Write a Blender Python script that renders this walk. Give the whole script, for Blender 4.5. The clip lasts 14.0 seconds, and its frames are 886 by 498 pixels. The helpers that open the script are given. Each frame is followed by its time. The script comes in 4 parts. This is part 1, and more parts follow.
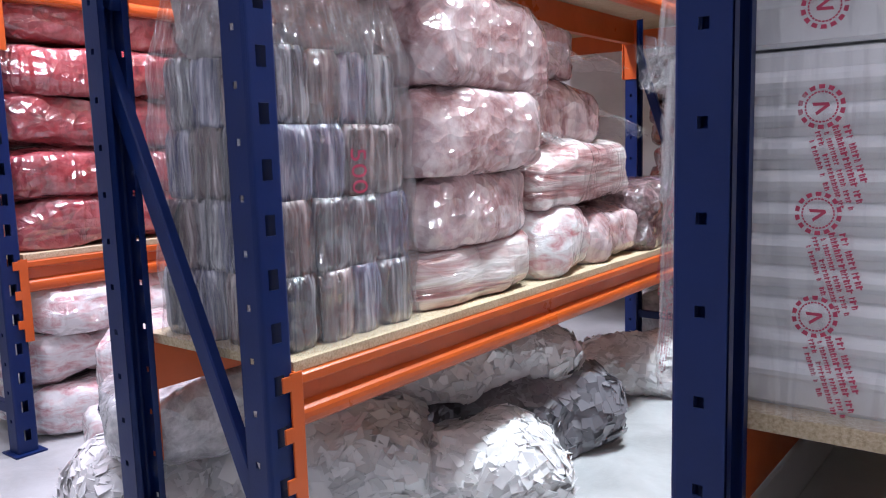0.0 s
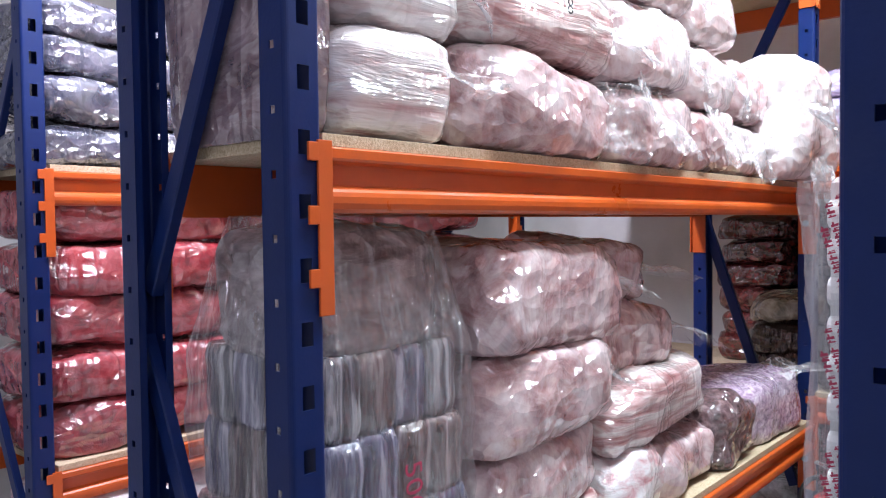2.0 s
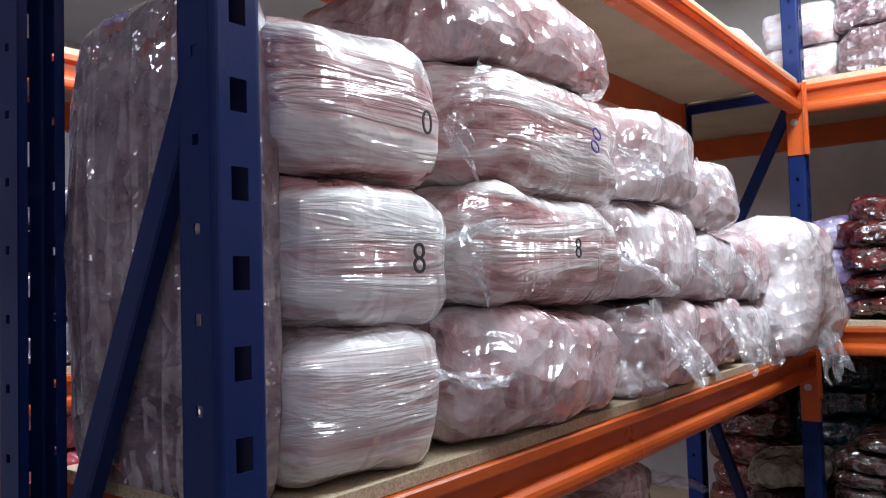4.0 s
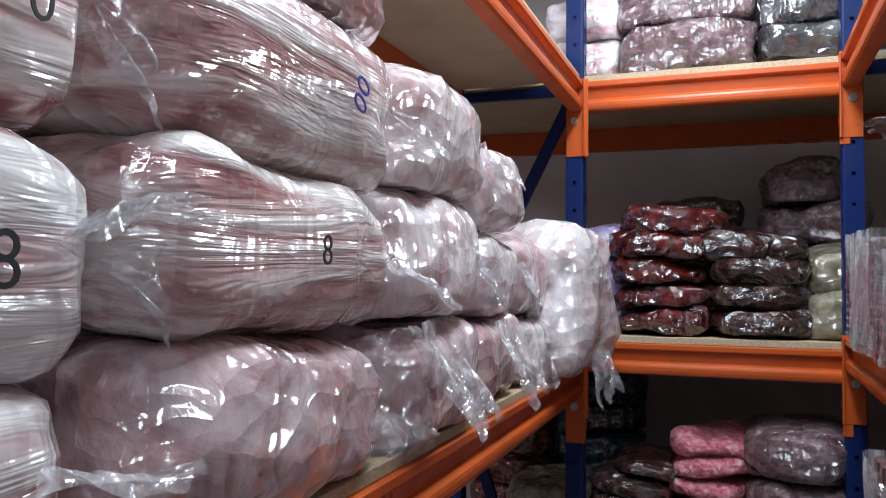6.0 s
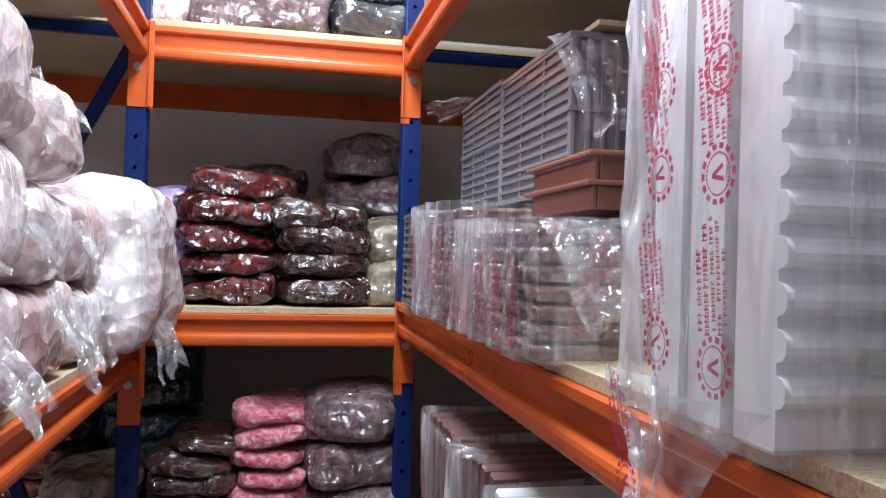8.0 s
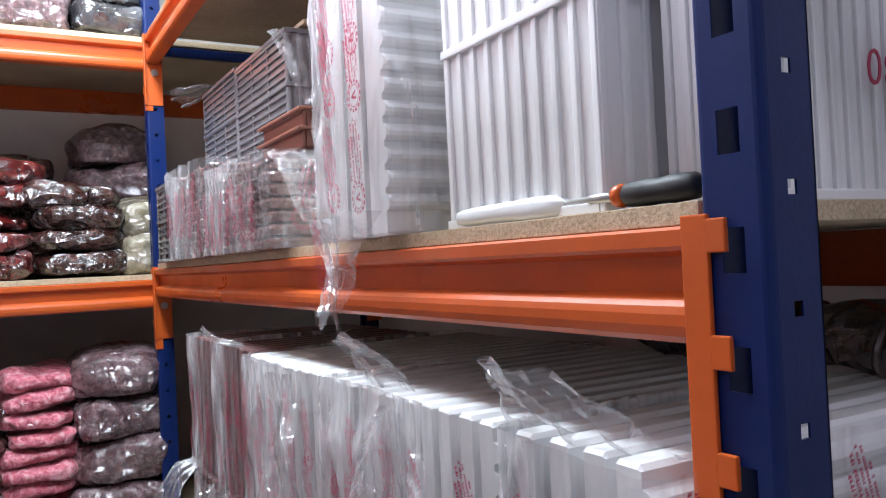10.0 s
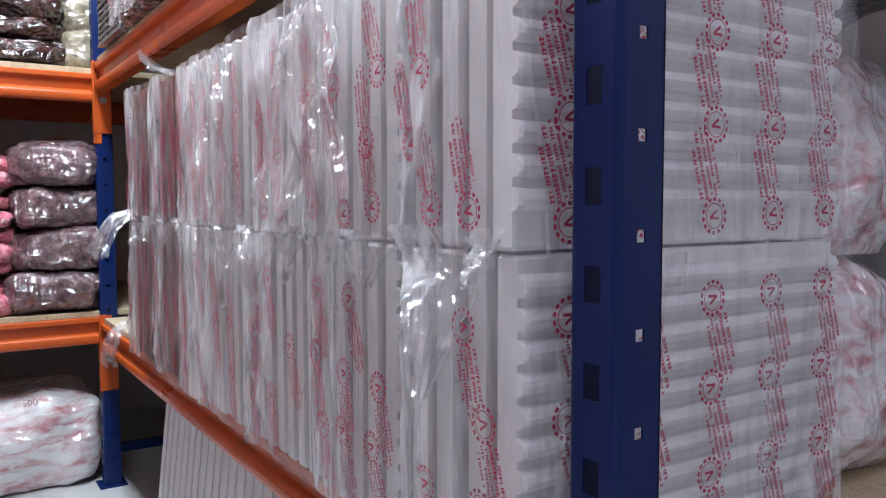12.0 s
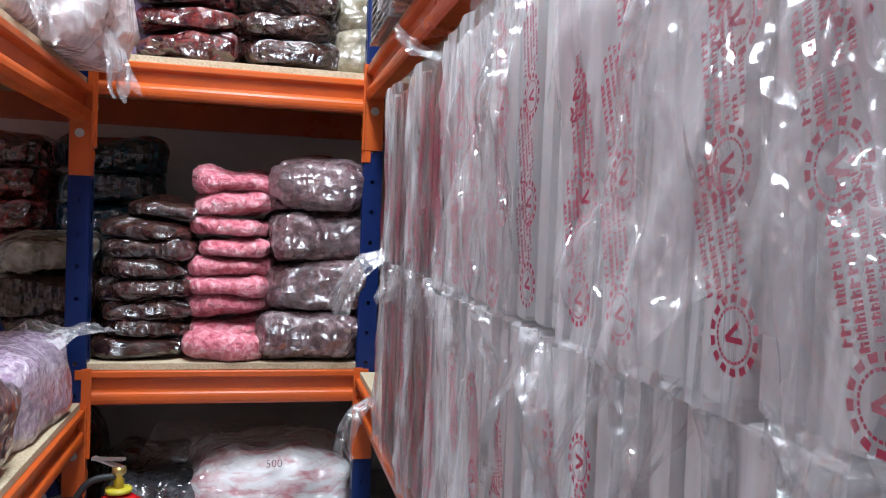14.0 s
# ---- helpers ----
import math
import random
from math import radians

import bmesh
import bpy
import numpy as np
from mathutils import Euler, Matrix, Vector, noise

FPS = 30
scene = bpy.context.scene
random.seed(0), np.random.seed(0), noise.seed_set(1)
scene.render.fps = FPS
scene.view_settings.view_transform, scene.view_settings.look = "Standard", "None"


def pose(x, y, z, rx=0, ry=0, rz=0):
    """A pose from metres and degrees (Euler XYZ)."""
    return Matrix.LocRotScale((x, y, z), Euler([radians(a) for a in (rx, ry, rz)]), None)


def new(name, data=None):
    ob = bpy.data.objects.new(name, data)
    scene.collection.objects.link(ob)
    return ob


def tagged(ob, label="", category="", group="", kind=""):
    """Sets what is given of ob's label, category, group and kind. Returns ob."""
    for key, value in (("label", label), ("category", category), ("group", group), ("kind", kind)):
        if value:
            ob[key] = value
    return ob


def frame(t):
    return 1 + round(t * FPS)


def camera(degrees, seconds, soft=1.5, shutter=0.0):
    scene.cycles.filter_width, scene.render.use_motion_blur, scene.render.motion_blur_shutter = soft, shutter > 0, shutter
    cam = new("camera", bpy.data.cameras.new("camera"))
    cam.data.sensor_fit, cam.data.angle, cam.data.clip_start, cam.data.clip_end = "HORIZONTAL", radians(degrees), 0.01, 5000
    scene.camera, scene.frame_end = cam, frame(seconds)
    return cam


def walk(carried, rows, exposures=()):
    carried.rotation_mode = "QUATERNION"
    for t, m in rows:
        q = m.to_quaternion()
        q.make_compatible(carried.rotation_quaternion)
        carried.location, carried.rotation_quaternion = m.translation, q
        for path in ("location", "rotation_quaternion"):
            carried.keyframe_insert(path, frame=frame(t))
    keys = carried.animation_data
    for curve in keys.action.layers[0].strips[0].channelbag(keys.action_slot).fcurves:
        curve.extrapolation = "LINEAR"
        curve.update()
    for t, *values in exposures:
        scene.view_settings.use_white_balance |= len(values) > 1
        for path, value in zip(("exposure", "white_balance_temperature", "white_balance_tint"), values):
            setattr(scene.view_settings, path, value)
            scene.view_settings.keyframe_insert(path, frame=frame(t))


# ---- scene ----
cam = camera(58.8, 14.0, soft=1.1)
METRES, EYE, TILT, LEAN, TURN = 3.5, 0.945, 0.0, 0.0, 37.3
ROWS = [
    (0.0, 0.0, 0.0, 0.0, -0.21, -7.44, 1.63),
    (0.5, 0.001, 0.0139, 0.0229, 0.13, -5.05, 1.07),
    (1.0, -0.0012, 0.0247, 0.0468, 0.71, -3.6, 1.47),
    (1.5, -0.0028, 0.0396, 0.0806, 2.2, -2.99, 0.89),
    (2.0, -0.0066, 0.0562, 0.118, 3.43, -1.82, 0.71),
    (2.5, -0.0091, 0.0806, 0.1599, 2.69, -1.03, 0.09),
    (3.0, -0.0132, 0.0986, 0.1942, 2.24, 1.14, 1.06),
    (5.5, -0.0111, 0.2445, 0.2375, -8.46, 3.37, 1.47),
    (6.0, 0.0033, 0.2757, 0.2364, -17.12, 2.05, -0.42),
    (6.5, 0.0088, 0.3017, 0.2364, -24.84, 1.87, -1.61),
    (7.0, 0.0155, 0.3245, 0.2378, -34.04, 1.37, -1.92),
    (7.5, 0.0159, 0.3256, 0.2327, -43.26, 0.51, -1.73),
    (8.0, 0.0048, 0.3186, 0.2326, -49.58, 0.49, -1.61),
    (10.5, -0.1425, 0.2123, 0.1500, -70.12, 0.40, 2.00),
    (11.0, -0.1605, 0.2038, 0.1126, -71.13, -1.17, -0.20),
    (11.5, -0.1718, 0.1974, 0.0743, -71.53, -2.01, -0.70),
    (12.0, -0.1435, 0.2049, 0.0411, -71.32, -3.50, 0.10),
    (12.5, -0.0969, 0.2236, 0.0343, -68.79, -3.32, -1.30),
    (13.0, -0.0585, 0.2547, 0.0351, -63.43, -2.44, -1.00),
    (13.5, -0.0120, 0.2893, 0.0451, -58.04, -2.00, -2.80),
    (14.0, 0.0367, 0.3240, 0.0546, -50.81, -2.12, -2.30),
]
walk(cam, [(t, pose(0, 0, EYE, TILT, LEAN, TURN) @ pose(METRES * x, METRES * y, METRES * z, 90 + pitch, roll, yaw)) for t, x, y, z, yaw, pitch, roll in ROWS],
     exposures=((0.0, 1.25, 6000, 10), (1.5, 1.2, 6000, 10), (2.5, 0.85, 6000, 10), (3.0, 0.5, 6000, 10), (5.5, -0.48, 6000, 10), (6.5, -0.5, 6000, 10), (8.0, 0.14, 6000, 10),
                (10.5, 0.55, 6000, 10), (11.0, 0.65, 6000, 10), (12.5, 0.95, 6000, 10), (14.0, 0.85, 6000, 10)))

# ---- light ----
world = bpy.data.worlds.new("world")
world.use_nodes = True
world.node_tree.nodes["Background"].inputs[0].default_value = (0.75, 0.8, 1.0, 1)
world.node_tree.nodes["Background"].inputs[1].default_value = 0.002
scene.world = world


def tube_light(name, x, y, z, length, power, along_y=True, color=(0.93, 0.95, 1.0)):
    lamp = bpy.data.lights.new(name, "AREA")
    lamp.shape, lamp.size, lamp.size_y = "RECTANGLE", 0.34, length
    lamp.energy, lamp.color = power, color
    ob = new(name, lamp)
    ob.matrix_world = pose(x, y, z, 0, 0, 0 if along_y else 90)
    return ob


tube_light("aisle_tube_lamp", -0.62, 2.25, 3.22, 1.9, 77, True, (0.88, 0.96, 1.0))
tube_light("front_tube_lamp", -0.5, 0.05, 3.22, 1.8, 8.5, False, (0.9, 0.85, 1.0))
# added unseen fill: highlights on the back rack's bags from behind the camera
tube_light("rear_fill_lamp", -0.8, -2.4, 3.22, 2.0, 6, False, (0.92, 0.92, 1.0))
# added unseen fill that brightens the rack across the side aisle
tube_light("side_fill_lamp", -2.05, 1.5, 3.22, 1.9, 70, True, (0.92, 0.88, 1.0))


# ---- materials ----
def nodes_of(name):
    m = bpy.data.materials.new(name)
    m.use_nodes = True
    return m, m.node_tree.nodes, m.node_tree.links, m.node_tree.nodes["Principled BSDF"]


def coords(n, l, scale=(1, 1, 1)):
    tc, mp = n.new("ShaderNodeTexCoord"), n.new("ShaderNodeMapping")
    mp.inputs["Scale"].default_value = scale
    l.new(tc.outputs["Object"], mp.inputs[0])
    return mp.outputs[0]


def noise_tex(n, l, vec, scale, detail=4, rough=0.6, distortion=0.0):
    t = n.new("ShaderNodeTexNoise")
    t.inputs["Scale"].default_value, t.inputs["Detail"].default_value = scale, detail
    t.inputs["Roughness"].default_value, t.inputs["Distortion"].default_value = rough, distortion
    l.new(vec, t.inputs["Vector"])
    return t.outputs[0]


def ramp(n, l, value, stops):
    r = n.new("ShaderNodeValToRGB")
    while len(r.color_ramp.elements) < len(stops):
        r.color_ramp.elements.new(0.5)
    for e, (p, c) in zip(r.color_ramp.elements, stops):
        e.position, e.color = p, (*c, 1)
    l.new(value, r.inputs[0])
    return r.outputs[0]


def bump(n, l, height, strength, distance, after=None):
    b = n.new("ShaderNodeBump")
    b.inputs["Strength"].default_value, b.inputs["Distance"].default_value = strength, distance
    l.new(height, b.inputs["Height"])
    if after is not None:
        l.new(after, b.inputs["Normal"])
    return b.outputs[0]


def math_node(n, l, op, a, b):
    m = n.new("ShaderNodeMath")
    m.operation = op
    for i, v in enumerate((a, b)):
        if isinstance(v, (int, float)):
            m.inputs[i].default_value = v
        else:
            l.new(v, m.inputs[i])
    return m.outputs[0]


def paint(name, color, worn, rough=0.35, metal=0.0, gloss=0.5):
    """Powder-coated steel with scuffs."""
    m, n, l, p = nodes_of(name)
    v = coords(n, l)
    big = noise_tex(n, l, v, 6, 5)
    fine = noise_tex(n, l, v, 160, 3)
    l.new(ramp(n, l, big, [(0.3, color), (0.6, tuple(c * 0.85 for c in color)), (0.86, worn)]), p.inputs["Base Color"])
    l.new(ramp(n, l, big, [(0.2, (rough - 0.08,) * 3), (0.8, (rough + 0.15,) * 3)]), p.inputs["Roughness"])
    p.inputs["Metallic"].default_value, p.inputs["Specular IOR Level"].default_value = metal, gloss
    l.new(bump(n, l, fine, 0.12, 0.002), p.inputs["Normal"])
    return m


def crumple(n, l, vec, size, warp, stretch):
    """Height of crumpled film: cells of a warped Voronoi pattern."""
    wn = n.new("ShaderNodeTexNoise")
    wn.inputs["Scale"].default_value, wn.inputs["Detail"].default_value = size * 0.5, 2
    l.new(vec, wn.inputs["Vector"])
    sc = n.new("ShaderNodeVectorMath")
    sc.operation = "MULTIPLY_ADD"
    l.new(wn.outputs["Color"], sc.inputs[0])
    sc.inputs[1].default_value = (warp, warp, warp)
    l.new(vec, sc.inputs[2])
    mp = n.new("ShaderNodeMapping")
    mp.inputs["Scale"].default_value, mp.inputs["Rotation"].default_value = stretch, (0.3, 0.2, 0.5)
    l.new(sc.outputs[0], mp.inputs[0])
    v = n.new("ShaderNodeTexVoronoi")
    v.inputs["Scale"].default_value = size
    l.new(mp.outputs[0], v.inputs["Vector"])
    return v.outputs["Distance"]


def streaks(n, l, vec, size=1.0):
    """Long taut creases of stretched film in two slanting directions, here and there."""
    total = None
    for turn, seed in (((0.5, 0.25, 0.2), 0.0), ((-0.65, -0.3, 0.5), 7.0)):
        mp = n.new("ShaderNodeMapping")
        mp.inputs["Location"].default_value = (seed, seed, seed)
        mp.inputs["Rotation"].default_value, mp.inputs["Scale"].default_value = turn, (26 * size, 26 * size, 2.6 * size)
        l.new(vec, mp.inputs[0])
        fine = noise_tex(n, l, mp.outputs[0], 1.0, 2, 0.5, 0.2)
        r = math_node(n, l, "ABSOLUTE", math_node(n, l, "SUBTRACT", fine, 0.5), 0)
        sharp = ramp(n, l, r, [(0.0, (1, 1, 1)), (0.1, (0.15, 0.15, 0.15)), (0.25, (0, 0, 0))])
        where = ramp(n, l, noise_tex(n, l, mp.outputs[0], 0.11, 2), [(0.42, (0, 0, 0)), (0.6, (1, 1, 1))])
        one = math_node(n, l, "MULTIPLY", sharp, where)
        total = one if total is None else math_node(n, l, "ADD", total, one)
    return total


def bagged(name, colors, scale=14, milk=0.35, rough=0.22, crease=1.0, stretch=(1, 1, 1), layer=0.25, fine=0.4, film=(0.86, 0.84, 0.86), detail=5):
    """Goods seen through a clinging clear film: blotches of goods, a milky veil, sharp creases."""
    m, n, l, p = nodes_of(name)
    info = n.new("ShaderNodeObjectInfo")
    tc = n.new("ShaderNodeTexCoord")
    add = n.new("ShaderNodeVectorMath")
    add.operation = "ADD"
    l.new(tc.outputs["Object"], add.inputs[0])
    shift = n.new("ShaderNodeVectorMath")
    shift.operation = "SCALE"
    shift.inputs[0].default_value = (37.0, 21.0, 53.0)
    l.new(info.outputs["Random"], shift.inputs["Scale"])
    l.new(shift.outputs[0], add.inputs[1])
    mp = n.new("ShaderNodeMapping")
    mp.inputs["Scale"].default_value = stretch
    l.new(add.outputs[0], mp.inputs[0])
    goods, plain = mp.outputs[0], add.outputs[0]
    a = noise_tex(n, l, goods, scale, detail, 0.6, 0.6)
    k = len(colors) - 1
    base = ramp(n, l, a, [(0.33 + 0.34 * i / k, c) for i, c in enumerate(colors)])
    veil = noise_tex(n, l, plain, 4.5, 6, 0.7, 1.5)
    mix = n.new("ShaderNodeMix")
    mix.data_type = "RGBA"
    fac = ramp(n, l, veil, [(0.42, (milk * 0.45,) * 3), (0.62, (min(1, milk * 1.7),) * 3)])
    l.new(fac, mix.inputs[0])
    l.new(base, mix.inputs[6])
    mix.inputs[7].default_value = (*film, 1)
    l.new(mix.outputs[2], p.inputs["Base Color"])
    l.new(ramp(n, l, veil, [(0.35, (rough,) * 3), (0.7, (rough + 0.22,) * 3)]), p.inputs["Roughness"])
    p.inputs["Coat Weight"].default_value, p.inputs["Coat Roughness"].default_value = 1.0, 0.075
    # crumpled skin: facets that meet in straight creases, at two sizes
    def facets(size, warp, stretch_by):
        return crumple(n, l, plain, size, warp, stretch_by)

    h = math_node(n, l, "ADD", math_node(n, l, "MULTIPLY", facets(7, 0.12, (0.55, 1.0, 1.5)), 1.0 * crease), math_node(n, l, "MULTIPLY", facets(21, 0.05, (0.7, 1.0, 1.3)), fine * crease))
    h = math_node(n, l, "ADD", h, math_node(n, l, "MULTIPLY", a, layer))
    nb = bump(n, l, math_node(n, l, "ADD", h, math_node(n, l, "MULTIPLY", streaks(n, l, plain, 0.5), 0.3)), 1.0, 0.04)
    p.inputs["Specular IOR Level"].default_value = 0.2
    base_nb = bump(n, l, math_node(n, l, "ADD", math_node(n, l, "MULTIPLY", h, 0.25), math_node(n, l, "MULTIPLY", a, layer)), 0.45, 0.035)
    l.new(base_nb, p.inputs["Normal"])
    l.new(nb, p.inputs["Coat Normal"])
    p.inputs["Coat IOR"].default_value = 2.1
    return m


def clear_film(name, tint=(0.93, 0.92, 0.94), haze=0.065):
    """Thin clear film: see-through, a milky trace in the folds, sharp gloss."""
    m, n, l, p = nodes_of(name)
    n.remove(p)
    v = coords(n, l)
    big = crumple(n, l, v, 9, 0.12, (1.0, 1.0, 0.1))
    small = crumple(n, l, v, 30, 0.05, (1.0, 1.0, 0.16))
    soft = noise_tex(n, l, v, 7, 4, 0.6, 0.8)
    line = streaks(n, l, v, 0.8)
    h = math_node(n, l, "ADD", math_node(n, l, "MULTIPLY", line, 0.8), math_node(n, l, "MULTIPLY", big, 0.3))
    nb = bump(n, l, math_node(n, l, "ADD", h, math_node(n, l, "MULTIPLY", small, 0.18)), 1.0, 0.035)
    clear, milk, gloss = n.new("ShaderNodeBsdfTransparent"), n.new("ShaderNodeBsdfDiffuse"), n.new("ShaderNodeBsdfGlossy")
    milk.inputs["Color"].default_value = (*tint, 1)
    gloss.inputs["Roughness"].default_value = 0.15
    fres = n.new("ShaderNodeLayerWeight")
    fres.inputs["Blend"].default_value = 0.35
    l.new(nb, gloss.inputs["Normal"])
    one, two = n.new("ShaderNodeMixShader"), n.new("ShaderNodeMixShader")
    l.new(ramp(n, l, math_node(n, l, "ADD", math_node(n, l, "MULTIPLY", line, 0.5), math_node(n, l, "MULTIPLY", soft, 0.5)), [(0.15, (haze * 0.3,) * 3), (0.42, (haze * 1.6,) * 3), (0.85, (min(1, haze * 5),) * 3)]), one.inputs[0])
    l.new(clear.outputs[0], one.inputs[1])
    l.new(milk.outputs[0], one.inputs[2])
    l.new(math_node(n, l, "ADD", math_node(n, l, "MULTIPLY", fres.outputs["Facing"], 0.16), 0.11), two.inputs[0])
    l.new(one.outputs[0], two.inputs[1])
    l.new(gloss.outputs[0], two.inputs[2])
    l.new(two.outputs[0], n["Material Output"].inputs["Surface"])
    return m


BLUE = paint("blue_powder_coat", (0.0055, 0.0175, 0.095), (0.018, 0.03, 0.09), 0.33, 0.0, 0.25)
ORANGE = paint("orange_powder_coat", (0.58, 0.1, 0.013), (0.4, 0.08, 0.015), 0.3)
ZINC = paint("zinc_plated_steel", (0.6, 0.6, 0.58), (0.4, 0.4, 0.4), 0.3, 0.9)


def chipboard():
    m, n, l, p = nodes_of("chipboard")
    v = coords(n, l)
    a, b = noise_tex(n, l, v, 220, 3, 0.7), noise_tex(n, l, v, 5, 4)
    flakes = ramp(n, l, a, [(0.3, (0.36, 0.27, 0.16)), (0.5, (0.55, 0.44, 0.29)), (0.72, (0.68, 0.58, 0.42))])
    stain = ramp(n, l, b, [(0.3, (0.75, 0.73, 0.7)), (0.7, (1, 1, 1))])
    mx = n.new("ShaderNodeMix")
    mx.data_type, mx.blend_type = "RGBA", "MULTIPLY"
    mx.inputs[0].default_value = 1
    l.new(flakes, mx.inputs[6])
    l.new(stain, mx.inputs[7])
    l.new(mx.outputs[2], p.inputs["Base Color"])
    p.inputs["Roughness"].default_value = 0.75
    l.new(bump(n, l, a, 0.4, 0.003), p.inputs["Normal"])
    return m


BOARD = chipboard()


def plaster(name, c0, c1, rough=0.8, scale=3.0):
    m, n, l, p = nodes_of(name)
    v = coords(n, l)
    a, b = noise_tex(n, l, v, scale, 7, 0.65, 0.4), noise_tex(n, l, v, 90, 4)
    l.new(ramp(n, l, a, [(0.3, c0), (0.7, c1)]), p.inputs["Base Color"])
    l.new(ramp(n, l, a, [(0.3, (rough - 0.12,) * 3), (0.7, (rough,) * 3)]), p.inputs["Roughness"])
    l.new(bump(n, l, b, 0.25, 0.004), p.inputs["Normal"])
    return m


WALL = plaster("white_wall_paint", (0.54, 0.53, 0.525), (0.66, 0.65, 0.64))
FLOOR = plaster("smooth_concrete", (0.33, 0.33, 0.33), (0.52, 0.52, 0.52), 0.4, 4.0)
CEIL = plaster("ceiling_paint", (0.7, 0.7, 0.7), (0.78, 0.78, 0.78))


# ---- mesh helpers ----
def mesh_object(name, verts, faces, material, parent=None, label="", smooth=False):
    me = bpy.data.meshes.new(name)
    me.from_pydata([tuple(v) for v in verts], [], [tuple(f) for f in faces])
    if smooth:
        me.polygons.foreach_set("use_smooth", [True] * len(me.polygons))
    me.materials.append(material)
    me.update()
    ob = new(name, me)
    ob.parent = parent
    return tagged(ob, label)


def part(name, bm, material, parent, label="", smooth=False):
    me = bpy.data.meshes.new(name)
    bm.to_mesh(me)
    bm.free()
    if smooth:
        me.polygons.foreach_set("use_smooth", [True] * len(me.polygons))
    me.materials.append(material)
    ob = new(name, me)
    ob.parent = parent
    return tagged(ob, label)


def thing(name, m, label, category, group="", kind=""):
    ob = new(name)
    ob.matrix_basis = m
    ob.empty_display_size = 0.1
    return tagged(ob, label, category, group, kind)


def block(bm, x0, y0, z0, x1, y1, z1, bevel=0.0):
    r = bmesh.ops.create_cube(bm, size=1.0)
    bmesh.ops.scale(bm, vec=(x1 - x0, y1 - y0, z1 - z0), verts=r["verts"])
    bmesh.ops.translate(bm, vec=((x0 + x1) / 2, (y0 + y1) / 2, (z0 + z1) / 2), verts=r["verts"])
    if bevel:
        edges = list({e for v in r["verts"] for e in v.link_edges})
        bmesh.ops.bevel(bm, geom=edges, offset=bevel, segments=2, affect="EDGES", profile=0.6)
    return bm


def slab(name, x0, y0, z0, x1, y1, z1, material, parent=None, label="", bevel=0.0):
    return part(name, block(bmesh.new(), x0, y0, z0, x1, y1, z1, bevel), material, parent, label)


def pierced_plate(w, h, holes, t, m):
    """A steel plate w by h with rectangular holes (u0, v0, u1, v1) cut through; m places (u, v, n)."""
    us = sorted({0.0, w, *[a for q in holes for a in (q[0], q[2])]})
    vs = sorted({0.0, h, *[a for q in holes for a in (q[1], q[3])]})

    def solid(i, j):
        if i < 0 or j < 0 or i >= len(us) - 1 or j >= len(vs) - 1:
            return False
        u, v = (us[i] + us[i + 1]) / 2, (vs[j] + vs[j + 1]) / 2
        return not any(q[0] < u < q[2] and q[1] < v < q[3] for q in holes)

    verts, faces, known = [], [], {}

    def vert(i, j, k):
        if (i, j, k) not in known:
            known[i, j, k] = len(verts)
            verts.append(m @ Vector((us[i], vs[j], -t * k)))
        return known[i, j, k]

    for i in range(len(us) - 1):
        for j in range(len(vs) - 1):
            if not solid(i, j):
                continue
            faces.append((vert(i, j, 0), vert(i + 1, j, 0), vert(i + 1, j + 1, 0), vert(i, j + 1, 0)))
            faces.append((vert(i, j, 1), vert(i, j + 1, 1), vert(i + 1, j + 1, 1), vert(i + 1, j, 1)))
            for di, dj, a, b in ((-1, 0, (i, j), (i, j + 1)), (1, 0, (i + 1, j + 1), (i + 1, j)), (0, -1, (i + 1, j), (i, j)), (0, 1, (i, j + 1), (i + 1, j + 1))):
                if not solid(i + di, j + dj):
                    faces.append((vert(*a, 0), vert(*a, 1), vert(*b, 1), vert(*b, 0)))
    return verts, faces


# ---- racks ----
PITCH, POST_W, POST_D = 0.0945, 0.066, 0.060


